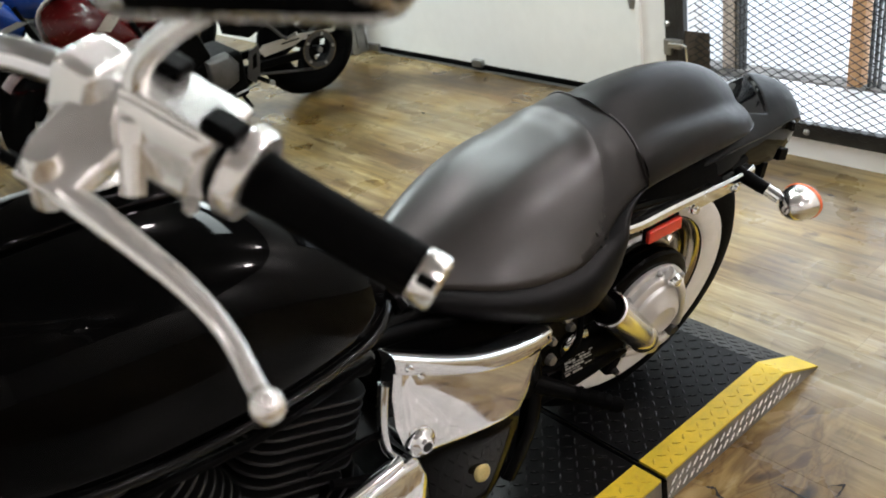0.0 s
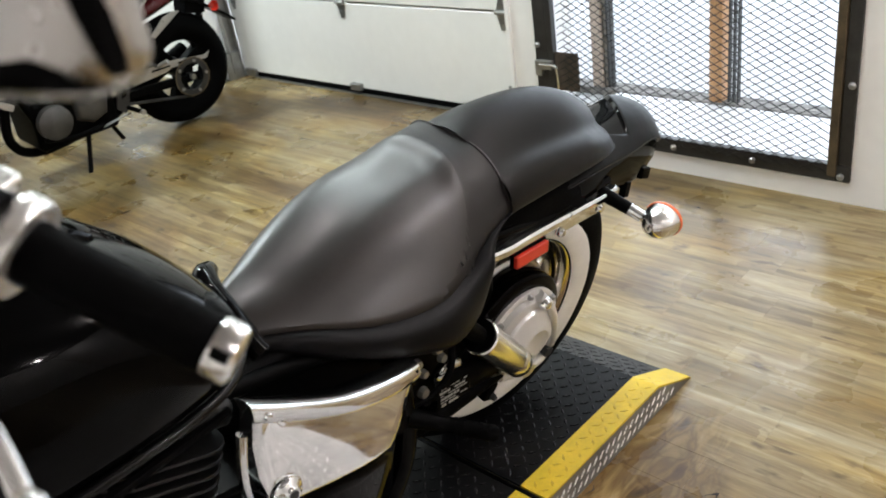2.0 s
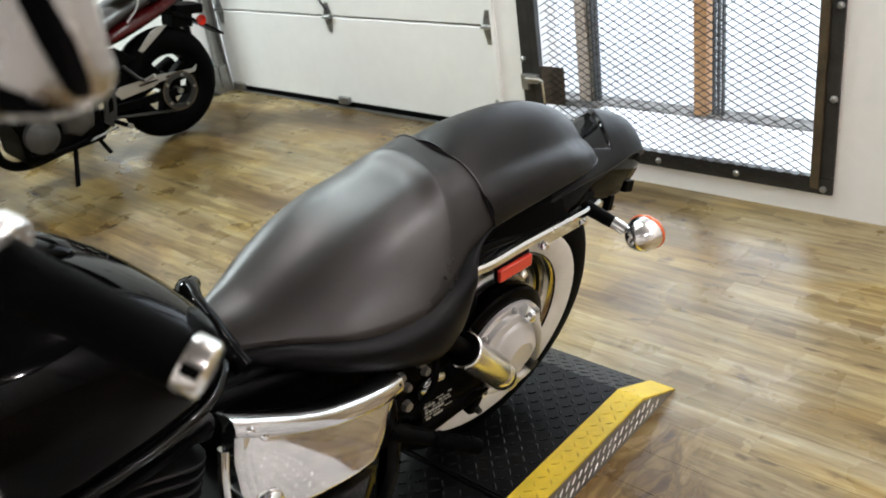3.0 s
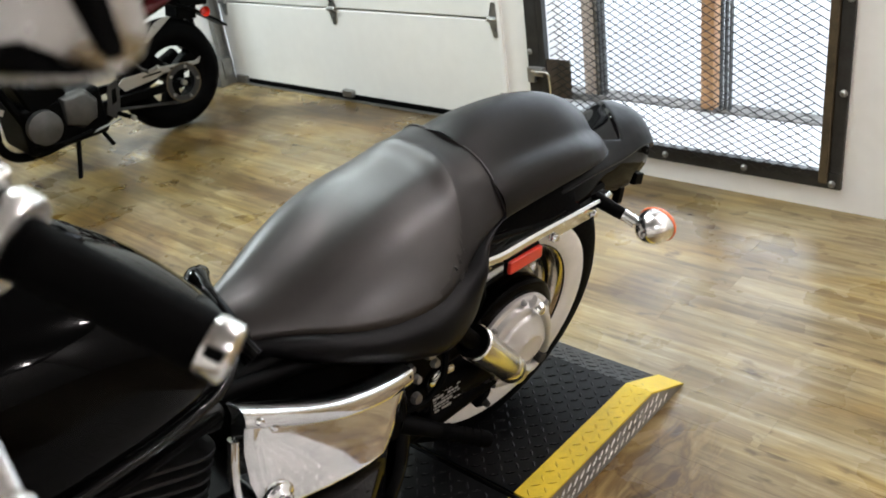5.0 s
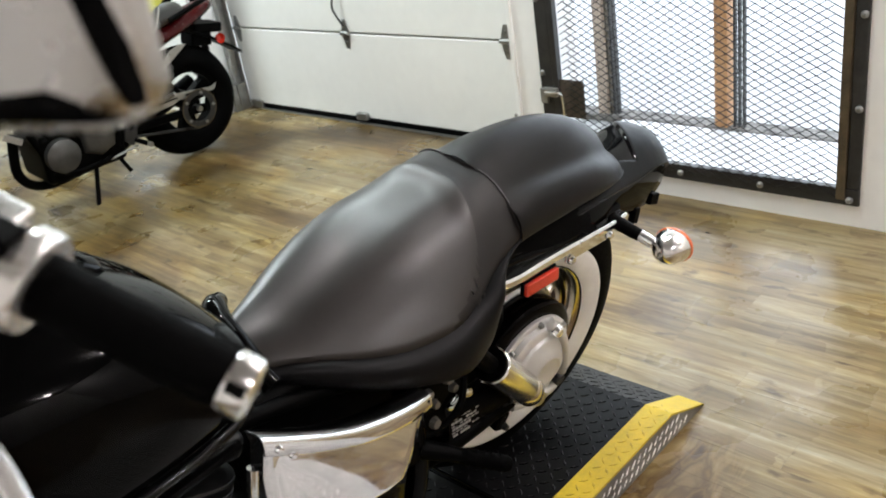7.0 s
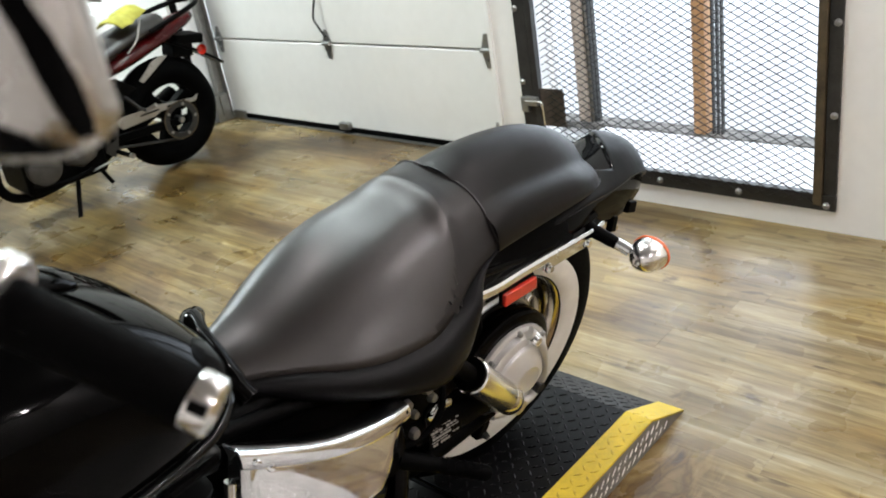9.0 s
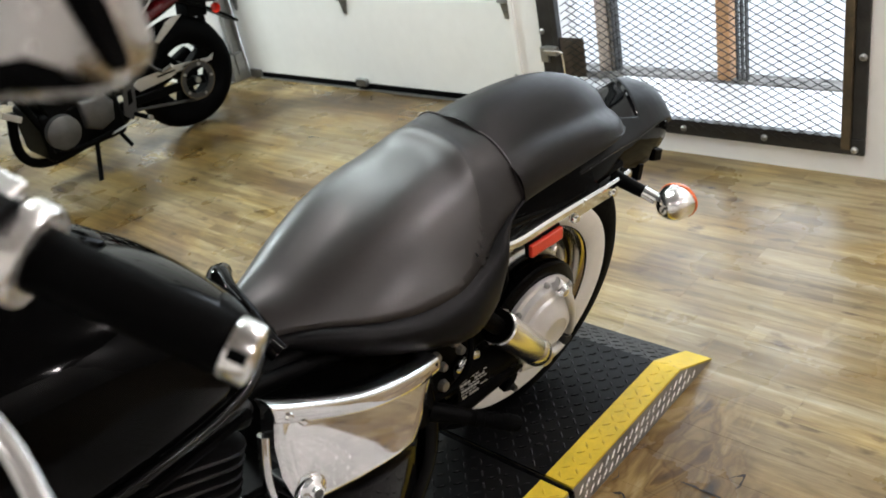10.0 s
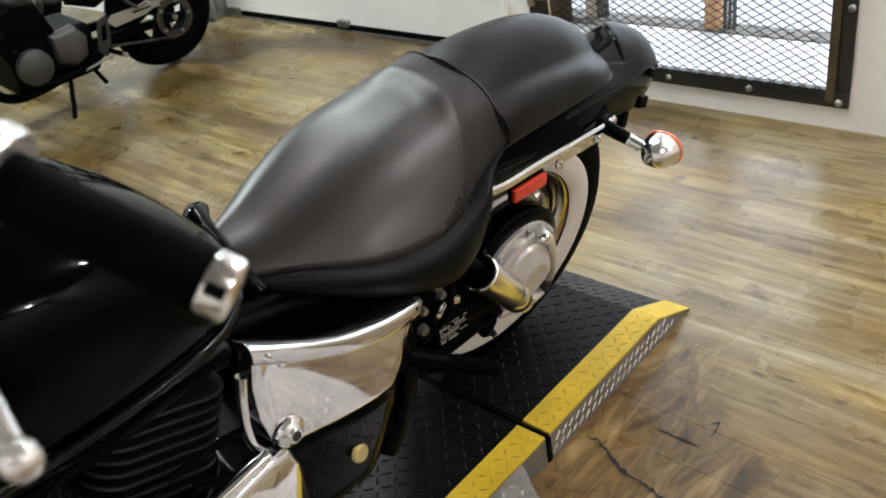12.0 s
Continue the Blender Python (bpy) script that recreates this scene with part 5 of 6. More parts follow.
lev = spline([(-1.182, -0.478, 1.226), (-1.172, -0.510, 1.211), (-1.160, -0.545, 1.192), (-1.147, -0.586, 1.168), (-1.143, -0.62, 1.15), (-1.149, -0.66, 1.135)], 6)
n = len(lev)
part("lever_blade", tube(lev, [0.012 - 0.0055 * min(1, 1.3 * i / n) for i in range(n)], 14, flat=0.75), M_CAST, perch, "polished lever blade")
part("lever_ball", lathe([(0, 0.0105), (0.005, 0.0095), (0.009, 0.006), (0.0105, 0), (0.009, -0.006), (0.005, -0.0095), (0, -0.0105)], Matrix.Translation((-1.1505, -0.671, 1.131)), 20), M_CAST, perch, "ball end")
part("clutch_cable", tube(spline([(-1.185, -0.475, 1.227), (-1.21, -0.42, 1.235), (-1.26, -0.33, 1.19), (-1.3, -0.2, 1.1), (-1.32, -0.12, 0.98)], 6), 0.005, 8), M_RUBBER, perch)
# mirror
mirror = new("mirror")
mirror.parent = bike
MC = Vector((-1.056, -0.716, 1.337))
e1 = Vector((-0.55, 0.83, 0.02)).normalized()
e2 = Vector((-0.15, 0.10, 0.98)).normalized()
e2 = (e2 - e1 * e1.dot(e2)).normalized()
e3 = e1.cross(e2)
if e3.x > 0:
    e3 = -e3
mw, mh, cr = 0.165, 0.085, 0.020
MC = MC - e1 * 0.010
out = []
for cx, cy, s0 in ((mw - cr, mh - cr, 0), (cr, mh - cr, 90), (cr, cr, 180), (mw - cr, cr, 270)):
    for t in range(0, 91, 15):
        out.append((cx + cr * math.cos(radians(s0 + t)), cy + cr * math.sin(radians(s0 + t))))


def dome(u, v, sc, lift=0.0, up=0.0):
    """A place on the domed back, deeper towards its lower edge."""
    pu, pv = mw / 2 + (u - mw / 2) * sc, mh / 2 + (v - mh / 2) * sc + up
    edge = max(abs(pu - mw / 2) / (mw / 2), abs(pv - mh / 2) / (mh / 2))
    dz = float(np.interp(1 - (edge if lift else sc), [0, 0.025, 0.07, 0.2, 0.45, 0.8], [0.010, 0.013, 0.020, 0.027, 0.031, 0.032]))
    return MC + e1 * (pu + 0.10 * pv) + e2 * pv + e3 * (dz * (1.35 - 0.7 * pv / mh) + lift)


secs = [[MC + e1 * (mw / 2 + (u - mw / 2) * sc + 0.10 * v) + e2 * (mh / 2 + (v - mh / 2) * sc) + e3 * dz for u, v in out] for dz, sc in ((0.0, 0.97), (0.002, 1.0))]
secs += [[dome(u, v, sc) for u, v in out] for sc in (1.0, 0.975, 0.93, 0.86, 0.8, 0.65, 0.55, 0.4, 0.2)]
part("mirror_shell", loft(secs), M_SHELL, mirror, "bright chrome mirror shell")


def drawn_reflection(lines):
    """A dark reflection drawn in black on the domed back, between two edges (u, v) given at each step."""
    rows = []
    for (ua, va), (ub, vb) in lines:
        rows.append([dome(ua + (ub - ua) * k / 8, va + (vb - va) * k / 8, 1.0, 0.0015) for k in range(9)])
    return loft(rows, closed=False, caps=False)


def between(lines, n=10):
    """The steps with n finer ones between each two."""
    fine = []
    for (a, b), (c, d) in zip(lines, lines[1:]):
        for k in range(n):
            f = k / n
            fine.append(tuple((p[0] + (q[0] - p[0]) * f, p[1] + (q[1] - p[1]) * f) for p, q in ((a, c), (b, d))))
    return fine + [lines[-1]]


# black strips stand in for the dark reflections in the chrome shell
part("shell_reflection", drawn_reflection(between([((0.0032, 0.0125), (0.0062, 0.0135)), ((0.0027, 0.0175), (0.0085, 0.0185)), ((0.0030, 0.034), (0.0122, 0.037)), ((0.0052, 0.053), (0.0150, 0.055)), ((0.010, 0.070), (0.020, 0.072))])), M_DARK, mirror, "dark reflection drawn as a black band")
part("shell_reflection", drawn_reflection(between([((0.0065, 0.0100), (0.0068, 0.0108)), ((0.020, 0.0118), (0.018, 0.0165)), ((0.032, 0.0122), (0.032, 0.0240)), ((0.050, 0.0122), (0.050, 0.0225)), ((0.090, 0.0122), (0.090, 0.0215)), ((0.130, 0.0122), (0.130, 0.0190))])), M_DARK, mirror, "dark reflection drawn as a black wedge")
part("mirror_glass", loft([[MC + e1 * (mw / 2 + (u - mw / 2) * 0.94) + e2 * (mh / 2 + (v - mh / 2) * 0.94) - e3 * dz for u, v in out] for dz in (0.0, 0.002)]), M_MIRROR, mirror, "mirror glass")
stem = [(-1.140, -0.515, 1.204), (-1.129, -0.510, 1.236), (-1.119, -0.508, 1.264), (-1.112, -0.519, 1.285), (-1.103, -0.549, 1.306), (-1.095, -0.591, 1.326), (-1.092, -0.629, 1.341)]
stem_pts = spline(stem, 6)
part("mirror_stem", tube(stem_pts, [0.0085 - 0.0012 * i / len(stem_pts) for i in range(len(stem_pts))], 14), M_SATIN, mirror, "chrome stem")
part("stem_nut", tube([stem[1], Vector(stem[1]).lerp(Vector(stem[2]), 0.45)], 0.0125, 6), M_SATIN, mirror)
# ---- gauge and headlamp in front of the bars ----
lamp = new("headlamp")
lamp.parent = bike
hm = pose(-1.56, 0, 0.93, 0, -90, 0)
part("bucket", lathe([(0, -0.11), (0.05, -0.10), (0.085, -0.06), (0.098, 0.0), (0.1, 0.06)], hm, 36), M_CHROME, lamp, "chrome headlamp bucket")
part("bezel", lathe([(0.1, 0.055), (0.106, 0.06), (0.106, 0.075), (0.098, 0.078)], hm, 36), M_CHROME, lamp)
part("lens", lathe([(0.098, 0.068), (0.07, 0.085), (0.0, 0.092)], hm, 36), M_MIRROR, lamp)
fork = new("front_fork")
fork.parent = bike
for s in (-1, 1):
    part("fork_tube", tube([(-1.40, s * 0.105, 1.02), (-1.66, s * 0.105, 0.40)], 0.024, 18), M_CHROME, fork)
    part("fork_slider", tube([(-1.60, s * 0.105, 0.55), (-1.745, s * 0.105, 0.32)], 0.032, 18), M_ALU, fork)
fw = new("front_wheel")
fw.parent = bike
part("tyre", lathe([(0.21, -0.045), (0.24, -0.062), (0.29, -0.058), (0.322, -0.03), (0.328, 0), (0.322, 0.03), (0.29, 0.058), (0.24, 0.062), (0.21, 0.045)], axle(0, -1.70, 0.328), 56), M_RUBBER, fw)
part("whitewall", lathe([(0.245, 0.0635), (0.262, 0.064), (0.285, 0.061)], axle(0, -1.70, 0.328), 56), M_WHITE, fw)
part("rim", lathe([(0.19, -0.03), (0.215, -0.048), (0.215, 0.048), (0.19, 0.03)], axle(0, -1.70, 0.328), 48, closed=True), M_ALU, fw)
for k in range(5):
    m = axle(0, -1.70, 0.328) @ Matrix.Rotation(2 * math.pi * k / 5, 4, 'Z')
    part("spoke", obox(m @ Matrix.Translation((0.11, 0, 0)), 0.2, 0.03, 0.03), M_ALU, fw, bevel=0.006)
bm = lathe([(0.345, -0.075), (0.36, -0.06), (0.364, 0), (0.36, 0.06), (0.345, 0.075)], axle(0, -1.70, 0.328), 56)
bmesh.ops.delete(bm, geom=[v for v in bm.verts if v.co.z < 0.40], context='VERTS')
part("front_fender", bm, M_BLACK, fw)
stand = new("side_stand")
stand.parent = bike
part("stand_leg", tube([(-0.72, -0.16, 0.20), (-0.74, -0.25, 0.055)], 0.012, 12), M_DARK, stand)
part("stand_foot", obox(pose(-0.745, -0.262, 0.036, -6, 0, 0), 0.06, 0.045, 0.012), M_DARK, stand, bevel=0.004)

# ---- lift ----
lift = thing("lift", pose(0, 0, 0), "black tread-plate motorcycle lift with worn yellow edges", "lift")
LY0, LY1, LZ = 0.928, 1.56, 0.075
YB = 1.000  # inner edge of the yellow band


def lozenges(bm, x0, x1, y0, y1, zf, pitch=0.0262, length=0.023, width=0.0068, high=0.0024):
    """Raised tread bars in two crossing directions on a sheet whose height is zf(x)."""
    nx, ny = int((x1 - x0) / pitch), int((y1 - y0) / pitch)
    for i in range(nx):
        for j in range(ny):
            x, y = x0 + (i + 0.5) * pitch, y0 + (j + 0.5) * pitch
            a = radians(45 if (i + j) % 2 else -45)
            ux, uy = math.cos(a), math.sin(a)
            v = []
            for s, w in ((-0.5, 0), (0, 0.5), (0.5, 0), (0, -0.5)):
                px, py = x + s * length * ux - w * width * uy, y + s * length * uy + w * width * ux
                v.append(bm.verts.new((px, py, zf(px) + 0.0003)))
            t = [bm.verts.new((x + s * length * ux, y + s * length * uy, zf(x + s * length * ux) + high)) for s in (-0.32, 0.32)]
            bm.faces.new((v[0], v[1], t[0]))
            bm.faces.new((v[1], t[1], t[0]))
            bm.faces.new((v[1], v[2], t[1]))
            bm.faces.new((v[2], v[3], t[1]))
            bm.faces.new((v[3], t[0], t[1]))
            bm.faces.new((v[3], v[0], t[0]))
    return bm


def ramp_z(x):
    return LZ if x < 1.648 else max(0.004, LZ * (1.80 - x) / 0.152)


def deck(name, x0, x1, y0, y1, dz, mat_, ramp=True):
    """A sheet that folds down into the ramp."""
    xs = [x0, 1.648, x1] if ramp else [x0, x1]
    bm = loft([[(x, y0, ramp_z(x) + dz - 0.006), (x, y1, ramp_z(x) + dz - 0.006), (x, y1, ramp_z(x) + dz), (x, y0, ramp_z(x) + dz)] for x in xs])
    return part(name, bm, mat_, lift, smooth=False)


deck("rear_deck", 1.191, 1.795, YB + 0.001, LY1, 0, M_PLATE)
deck("rear_edge_band", 1.191, 1.803, LY0, YB, 0.0006, M_YELLOW)["label"] = "yellow painted edge"
deck("front_deck", -1.25, 1.174, YB + 0.001, LY1, 0, M_PLATE, False)
deck("front_edge_band", -1.25, 1.174, LY0, YB, 0.0006, M_YELLOW, False)["label"] = "yellow painted edge"
bm = bmesh.new()
lozenges(bm, 1.195, 1.79, YB + 0.004, LY1 - 0.01, ramp_z)
lozenges(bm, 0.35, 1.17, YB + 0.004, LY1 - 0.01, ramp_z)
tagged(part("tread_field", bm, M_PLATE, lift, smooth=False), kind="stuff")
bm = bmesh.new()
lozenges(bm, 1.195, 1.79, LY0 + 0.006, YB - 0.002, lambda x: ramp_z(x) + 0.0006, high=0.0016)
lozenges(bm, 0.35, 1.17, LY0 + 0.006, YB - 0.002, lambda x: ramp_z(x) + 0.0006, high=0.0016)
tagged(part("edge_tread_field", bm, M_WORN, lift, smooth=False), kind="stuff")
# side skirts
bm = prism([(1.191, 0.0), (1.803, 0.0), (1.803, 0.0035), (1.648, LZ - 0.006), (1.191, LZ - 0.006)], 0.004, side(LY0 + 0.004))
part("rear_skirt", bm, M_BARE, lift, "bare tread-plate skirt", smooth=False)
bm = prism([(-1.25, 0.0), (1.174, 0.0), (1.174, LZ - 0.006), (-1.25, LZ - 0.006)], 0.004, side(LY0 + 0.004))
part("front_skirt", bm, M_BARE, lift, "bare tread-plate skirt", smooth=False)
bm = bmesh.new()
for k in range(24):
    x0 = 1.204 + 0.0252 * k
    top_z = ramp_z(x0) - 0.010
    for r in range(2):
        x, z = x0 + 0.0126 * r, 0.020 + 0.027 * r
        if z + 0.010 > top_z:
            continue
        a = radians(44)
        u, v = 0.0140 * math.cos(a), 0.0140 * math.sin(a)
        p, q = 0.0024 * -math.sin(a), 0.0024 * math.cos(a)
        vs = [bm.verts.new((x + dx, LY0 + dy, z + dz)) for dx, dy, dz in ((-u, -0.0002, -v), (p, -0.0002, q), (u, -0.0002, v), (-p, -0.0002, -q), (-0.5 * u, -0.0030, -0.5 * v), (0.5 * u, -0.0030, 0.5 * v))]
        for quad in ((0, 1, 4), (1, 5, 4), (1, 2, 5), (2, 3, 5), (3, 4, 5), (3, 0, 4)):
            bm.faces.new([vs[i] for i in quad])
tagged(part("skirt_tread_field", bm, M_CHECKER, lift, smooth=False), kind="stuff")
# bare side extension hooked over the yellow edge, its end cut at a slant
WING = [(1.083, 0.921), (1.076, 0.905), (1.055, 0.876), (1.035, 0.846), (1.025, 0.80), (1.03, 0.70), (1.03, 0.35), (1.01, 0.18), (0.96, 0.06), (0.86, 0.0), (-1.0, 0.0), (-1.0, 0.921)]
wing = part("side_extension", prism(WING, 0.005, Matrix.Translation((0, 0, LZ + 0.001))), M_WING, lift, "bare aluminium tread-plate extension", smooth=False)
bm = bmesh.new()
lozenges(bm, 0.10, 0.985, 0.12, 0.915, lambda x: LZ + 0.006)
lozenges(bm, 0.985, 1.045, 0.862, 0.918, lambda x: LZ + 0.006)
tagged(part("extension_tread_field", bm, M_CHECKER, wing, smooth=False), kind="stuff")
for y in (0.02, 0.40, 0.80):
    part("extension_foot", box(-1.0, 0.78, y, y + 0.03, 0.0, LZ), M_BARE, wing, smooth=False, bevel=0.003)
part("joint_bar", box(1.1755, 1.1895, LY0 - 0.003, LY1, 0.001, LZ - 0.010), M_DARK, lift, "black gap with hinge bar", smooth=False)
part("hinge_rod", tube([(1.182, LY0 + 0.02, LZ - 0.006), (1.182, LY1, LZ - 0.006)], 0.006, 8), M_DARK, lift)

# ---- other motorcycles against the far wall ----
M_REDP = mat("red_metallic_paint", (0.045, 0.0022, 0.0026), 0.22, 0.0, vary=0.2, spec=0.25, coat=0.05)
M_BLUEP = mat("blue_paint", (0.008, 0.030, 0.15), 0.2, 0.0, vary=0.15, spec=0.3, coat=0.2)
M_CLOTH = mat("lime_cloth", (0.40, 0.38, 0.06), 0.85, vary=0.25, scale=25, bump=0.5, bump_scale=120)
M_SILVER = mat("silver_paint", (0.36, 0.345, 0.32), 0.35, 0.6, vary=0.1)


def street_bike(m, paint, label, paint_label):
    """A naked street motorcycle; x to the rear from the rear axle, y to its right, z up."""
    b = thing("motorcycle", m, label, "motorcycle", "motorcycles along the far wall")
    r = 0.303

    def ax(y, x, z):
        return Matrix.Translation((x, y, z)) @ Matrix.Rotation(radians(90), 4, 'X')

    for nm, wx, hw in (("rear_wheel", 0.0, 0.082), ("front_wheel", -1.36, 0.056)):
        w = new(nm)
        w.parent = b
        part("tyre", lathe([(0.185, -hw * 0.75), (0.205, -hw * 0.95), (0.242, -hw), (0.278, -hw * 0.75), (r, 0), (0.278, hw * 0.75), (0.242, hw), (0.205, hw * 0.95), (0.185, hw * 0.75)], ax(0, wx, r), 56), M_RUBBER, w)
        part("rim", lathe([(0.16, -hw * 0.6), (0.19, -hw * 0.78), (0.19, hw * 0.78), (0.16, hw * 0.6)], ax(0, wx, r), 48, closed=True), M_DARK, w, "black cast rim")
        for k in range(3):
            a = ax(0, wx, r) @ Matrix.Rotation(2 * math.pi * k / 3 + 0.35, 4, 'Z')
            part("spoke", loft([[a @ Vector((0.04, s, t)) for s, t in ((-0.03, -0.02), (0.03, -0.02), (0.03, 0.03), (-0.03, 0.03))], [a @ Vector((0.165, s, t)) for s, t in ((-0.055, -0.02), (0.055, -0.02), (0.055, 0.045), (-0.055, 0.045))]]), M_DARK, w, bevel=0.006)
        part("hub", tube([(wx, -0.07, r), (wx, 0.07, r)], 0.05, 20), M_DARK, w)
        if wx == 0.0:
            sp = part("sprocket", lathe([(0.072, 0.128), (0.10, 0.128), (0.104, 0.131), (0.104, 0.136), (0.072, 0.136)], ax(0, wx, r - 0.02), 40, closed=True), M_STEEL, w)
            part('sprocket_rim', lathe([(0.099, 0.1365), (0.105, 0.1365), (0.105, 0.138), (0.099, 0.138)], ax(0, wx, r - 0.02), 40, closed=True), M_RUST, sp)
            for k in range(5):
                a = 2 * math.pi * k / 5
                part("sprocket_bolt", lathe([(0, 0.142), (0.008, 0.141), (0.009, 0.13)], ax(0, 0.086 * math.cos(a), r - 0.02 + 0.086 * math.sin(a)), 8), M_GALV, sp)
            part("axle_nut", lathe([(0, 0.145), (0.016, 0.145), (0.018, 0.09)], ax(0, 0, r - 0.02), 6), M_GALV, w)
        else:
            for s in (-1, 1):
                part("brake_disc", lathe([(0.07, 0.0), (0.13, 0.0), (0.13, 0.005), (0.07, 0.005)], ax(s * 0.065, wx, r), 40, closed=True), M_GALV, w)
    rear = new("swing_arm")
    rear.parent = b
    for s in (-1, 1):
        part("arm", loft([[(x, s * 0.115 + dy, z + dz) for dy, dz in ((-0.014, -0.022), (0.014, -0.022), (0.014, 0.022), (-0.014, 0.022))] for x, z in ((-0.48, 0.30), (-0.25, 0.29), (0.05, 0.272))]), M_DARK, rear, bevel=0.006)
    part("chain_guard", prism([(-0.36, 0.375), (-0.33, 0.40), (-0.10, 0.398), (0.10, 0.372), (0.14, 0.385), (0.12, 0.352), (0.02, 0.352), (-0.10, 0.36), (-0.14, 0.345), (-0.33, 0.335)], 0.006, side(-0.118)), M_SILVER, rear, "brushed metal chain guard", bevel=0.002)
    for x in (-0.22, -0.06):
        part("guard_slot", box(x, x + 0.11, -0.1262, -0.1242, 0.371, 0.379), M_DARK, rear)
    part("chain", tube([(-0.42, -0.098, 0.345), (0.0, -0.098, 0.376)], 0.008, 8), M_STEEL, rear)
    part("chain", tube([(-0.42, -0.098, 0.255), (0.0, -0.098, 0.168)], 0.008, 8), M_STEEL, rear)
    eng = new("engine")
    eng.parent = b
    part("crankcase", box(-0.88, -0.46, -0.15, 0.15, 0.17, 0.42), M_DARK, eng, bevel=0.03)
    part("cylinder_block", obox(pose(-0.76, 0, 0.50, 0, -18, 0), 0.20, 0.30, 0.22), M_DARK, eng, bevel=0.015)
    part("round_cover", lathe([(0.085, 0.0), (0.083, 0.03), (0.06, 0.042), (0, 0.046)], ax(-0.15, -0.79, 0.31), 32), M_DULL, eng, "dull grey round cover")
    part("gear_cover", bulge([(-0.68, 0.42), (-0.55, 0.43), (-0.50, 0.36), (-0.52, 0.27), (-0.60, 0.24), (-0.68, 0.28)], -0.15, 0.03, 0.25, 3), M_DULL, eng, "grey cast gear cover")
    part("oil_line", tube(spline([(-0.86, -0.16, 0.24), (-0.72, -0.18, 0.215), (-0.56, -0.17, 0.22)], 5), 0.010, 8), M_DARK, eng)
    part("exhaust", tube(spline([(-0.95, -0.06, 0.45), (-0.98, -0.06, 0.25), (-0.85, -0.04, 0.15), (-0.5, 0.05, 0.15), (-0.2, 0.13, 0.22), (0.15, 0.15, 0.34)], 6), [0.024] * 18 + [0.045] * 13, 14), M_DARK, eng)
    part("downtube", tube([(-0.98, -0.11, 0.70), (-0.90, -0.12, 0.45), (-0.82, -0.12, 0.22)], 0.02, 10), M_DARK, eng)
    ped = new("foot_controls")
    ped.parent = b
    part("hanger", prism([(-0.46, 0.26), (-0.42, 0.40), (-0.36, 0.42), (-0.37, 0.34), (-0.39, 0.25), (-0.42, 0.22)], 0.012, side(-0.13)), M_STEEL, ped, "dark cast footrest hanger", bevel=0.003)
    part("hanger_hole", prism([(-0.425, 0.30), (-0.41, 0.37), (-0.385, 0.38), (-0.395, 0.31)], 0.002, side(-0.1425)), M_DARK, ped)
    part("footrest", tube([(-0.40, -0.14, 0.245), (-0.38, -0.235, 0.238)], 0.013, 10), M_RUBBER, ped)
    part("footrest_tip", tube([(-0.38, -0.235, 0.238), (-0.378, -0.25, 0.237)], 0.014, 10), M_SILVER, ped)
    part("shift_rod", tube([(-0.40, -0.15, 0.22), (-0.56, -0.16, 0.205)], 0.006, 8), M_GALV, ped)
    part("pillion_peg_arm", tube([(-0.28, -0.12, 0.50), (-0.22, -0.14, 0.42), (-0.19, -0.15, 0.40)], 0.009, 10), M_STEEL, ped)
    part("pillion_peg", tube([(-0.19, -0.15, 0.40), (-0.16, -0.20, 0.43)], 0.011, 10), M_SILVER, ped)
    st = new("side_stand")
    st.parent = b
    part("stand_leg", tube([(-0.62, -0.11, 0.21), (-0.71, -0.20, 0.01)], 0.012, 10), M_DARK, st)
    part("stand_foot", box(-0.745, -0.695, -0.225, -0.175, 0.0, 0.012), M_DARK, st, bevel=0.004)
    part("center_leg", tube([(-0.50, -0.10, 0.19), (-0.46, -0.12, 0.09)], 0.011, 10), M_DARK, st)
    body = new("bodywork")
    body.parent = b

    def hull(name, secs, mat_, lab=""):
        rows = []
        for x, zt, zl, w in secs:
            rows.append([(x, w * math.cos(radians(a)) * (1 if math.sin(radians(a)) > -0.3 else 0.8), (zt + zl) / 2 + (zt - zl) / 2 * math.sin(radians(a))) for a in range(0, 360, 24)])
        return part(name, loft(rows), mat_, body, lab, subsurf=1)

    hull("tank", [(-1.02, 0.82, 0.66, 0.07), (-0.95, 0.86, 0.60, 0.14), (-0.80, 0.88, 0.58, 0.165), (-0.66, 0.85, 0.60, 0.15), (-0.55, 0.77, 0.62, 0.11)], paint, paint_label)
    hull("tail_cowl", [(-0.38, 0.66, 0.56, 0.11), (-0.20, 0.71, 0.59, 0.12), (0.0, 0.755, 0.645, 0.115), (0.17, 0.795, 0.705, 0.095), (0.28, 0.81, 0.745, 0.05)], paint, paint_label)
    hull("nose_fairing", [(-1.36, 0.80, 0.66, 0.06), (-1.30, 0.86, 0.58, 0.13), (-1.20, 0.90, 0.52, 0.17), (-1.06, 0.84, 0.50, 0.18), (-0.92, 0.66, 0.48, 0.16)], paint, paint_label)
    part("fairing_stripe", prism([(-1.22, 0.60), (-1.00, 0.64), (-0.94, 0.62), (-1.18, 0.575)], 0.003, side(-0.181)), M_GALV, body)
    part("fairing_vent", prism([(-1.16, 0.72), (-1.09, 0.78), (-1.03, 0.76), (-1.10, 0.70)], 0.004, side(-0.176)), M_SILVER, body)
    part("radiator_trim", obox(pose(-0.985, -0.155, 0.46, 0, 35, 0), 0.09, 0.012, 0.03), M_SILVER, body, bevel=0.003)
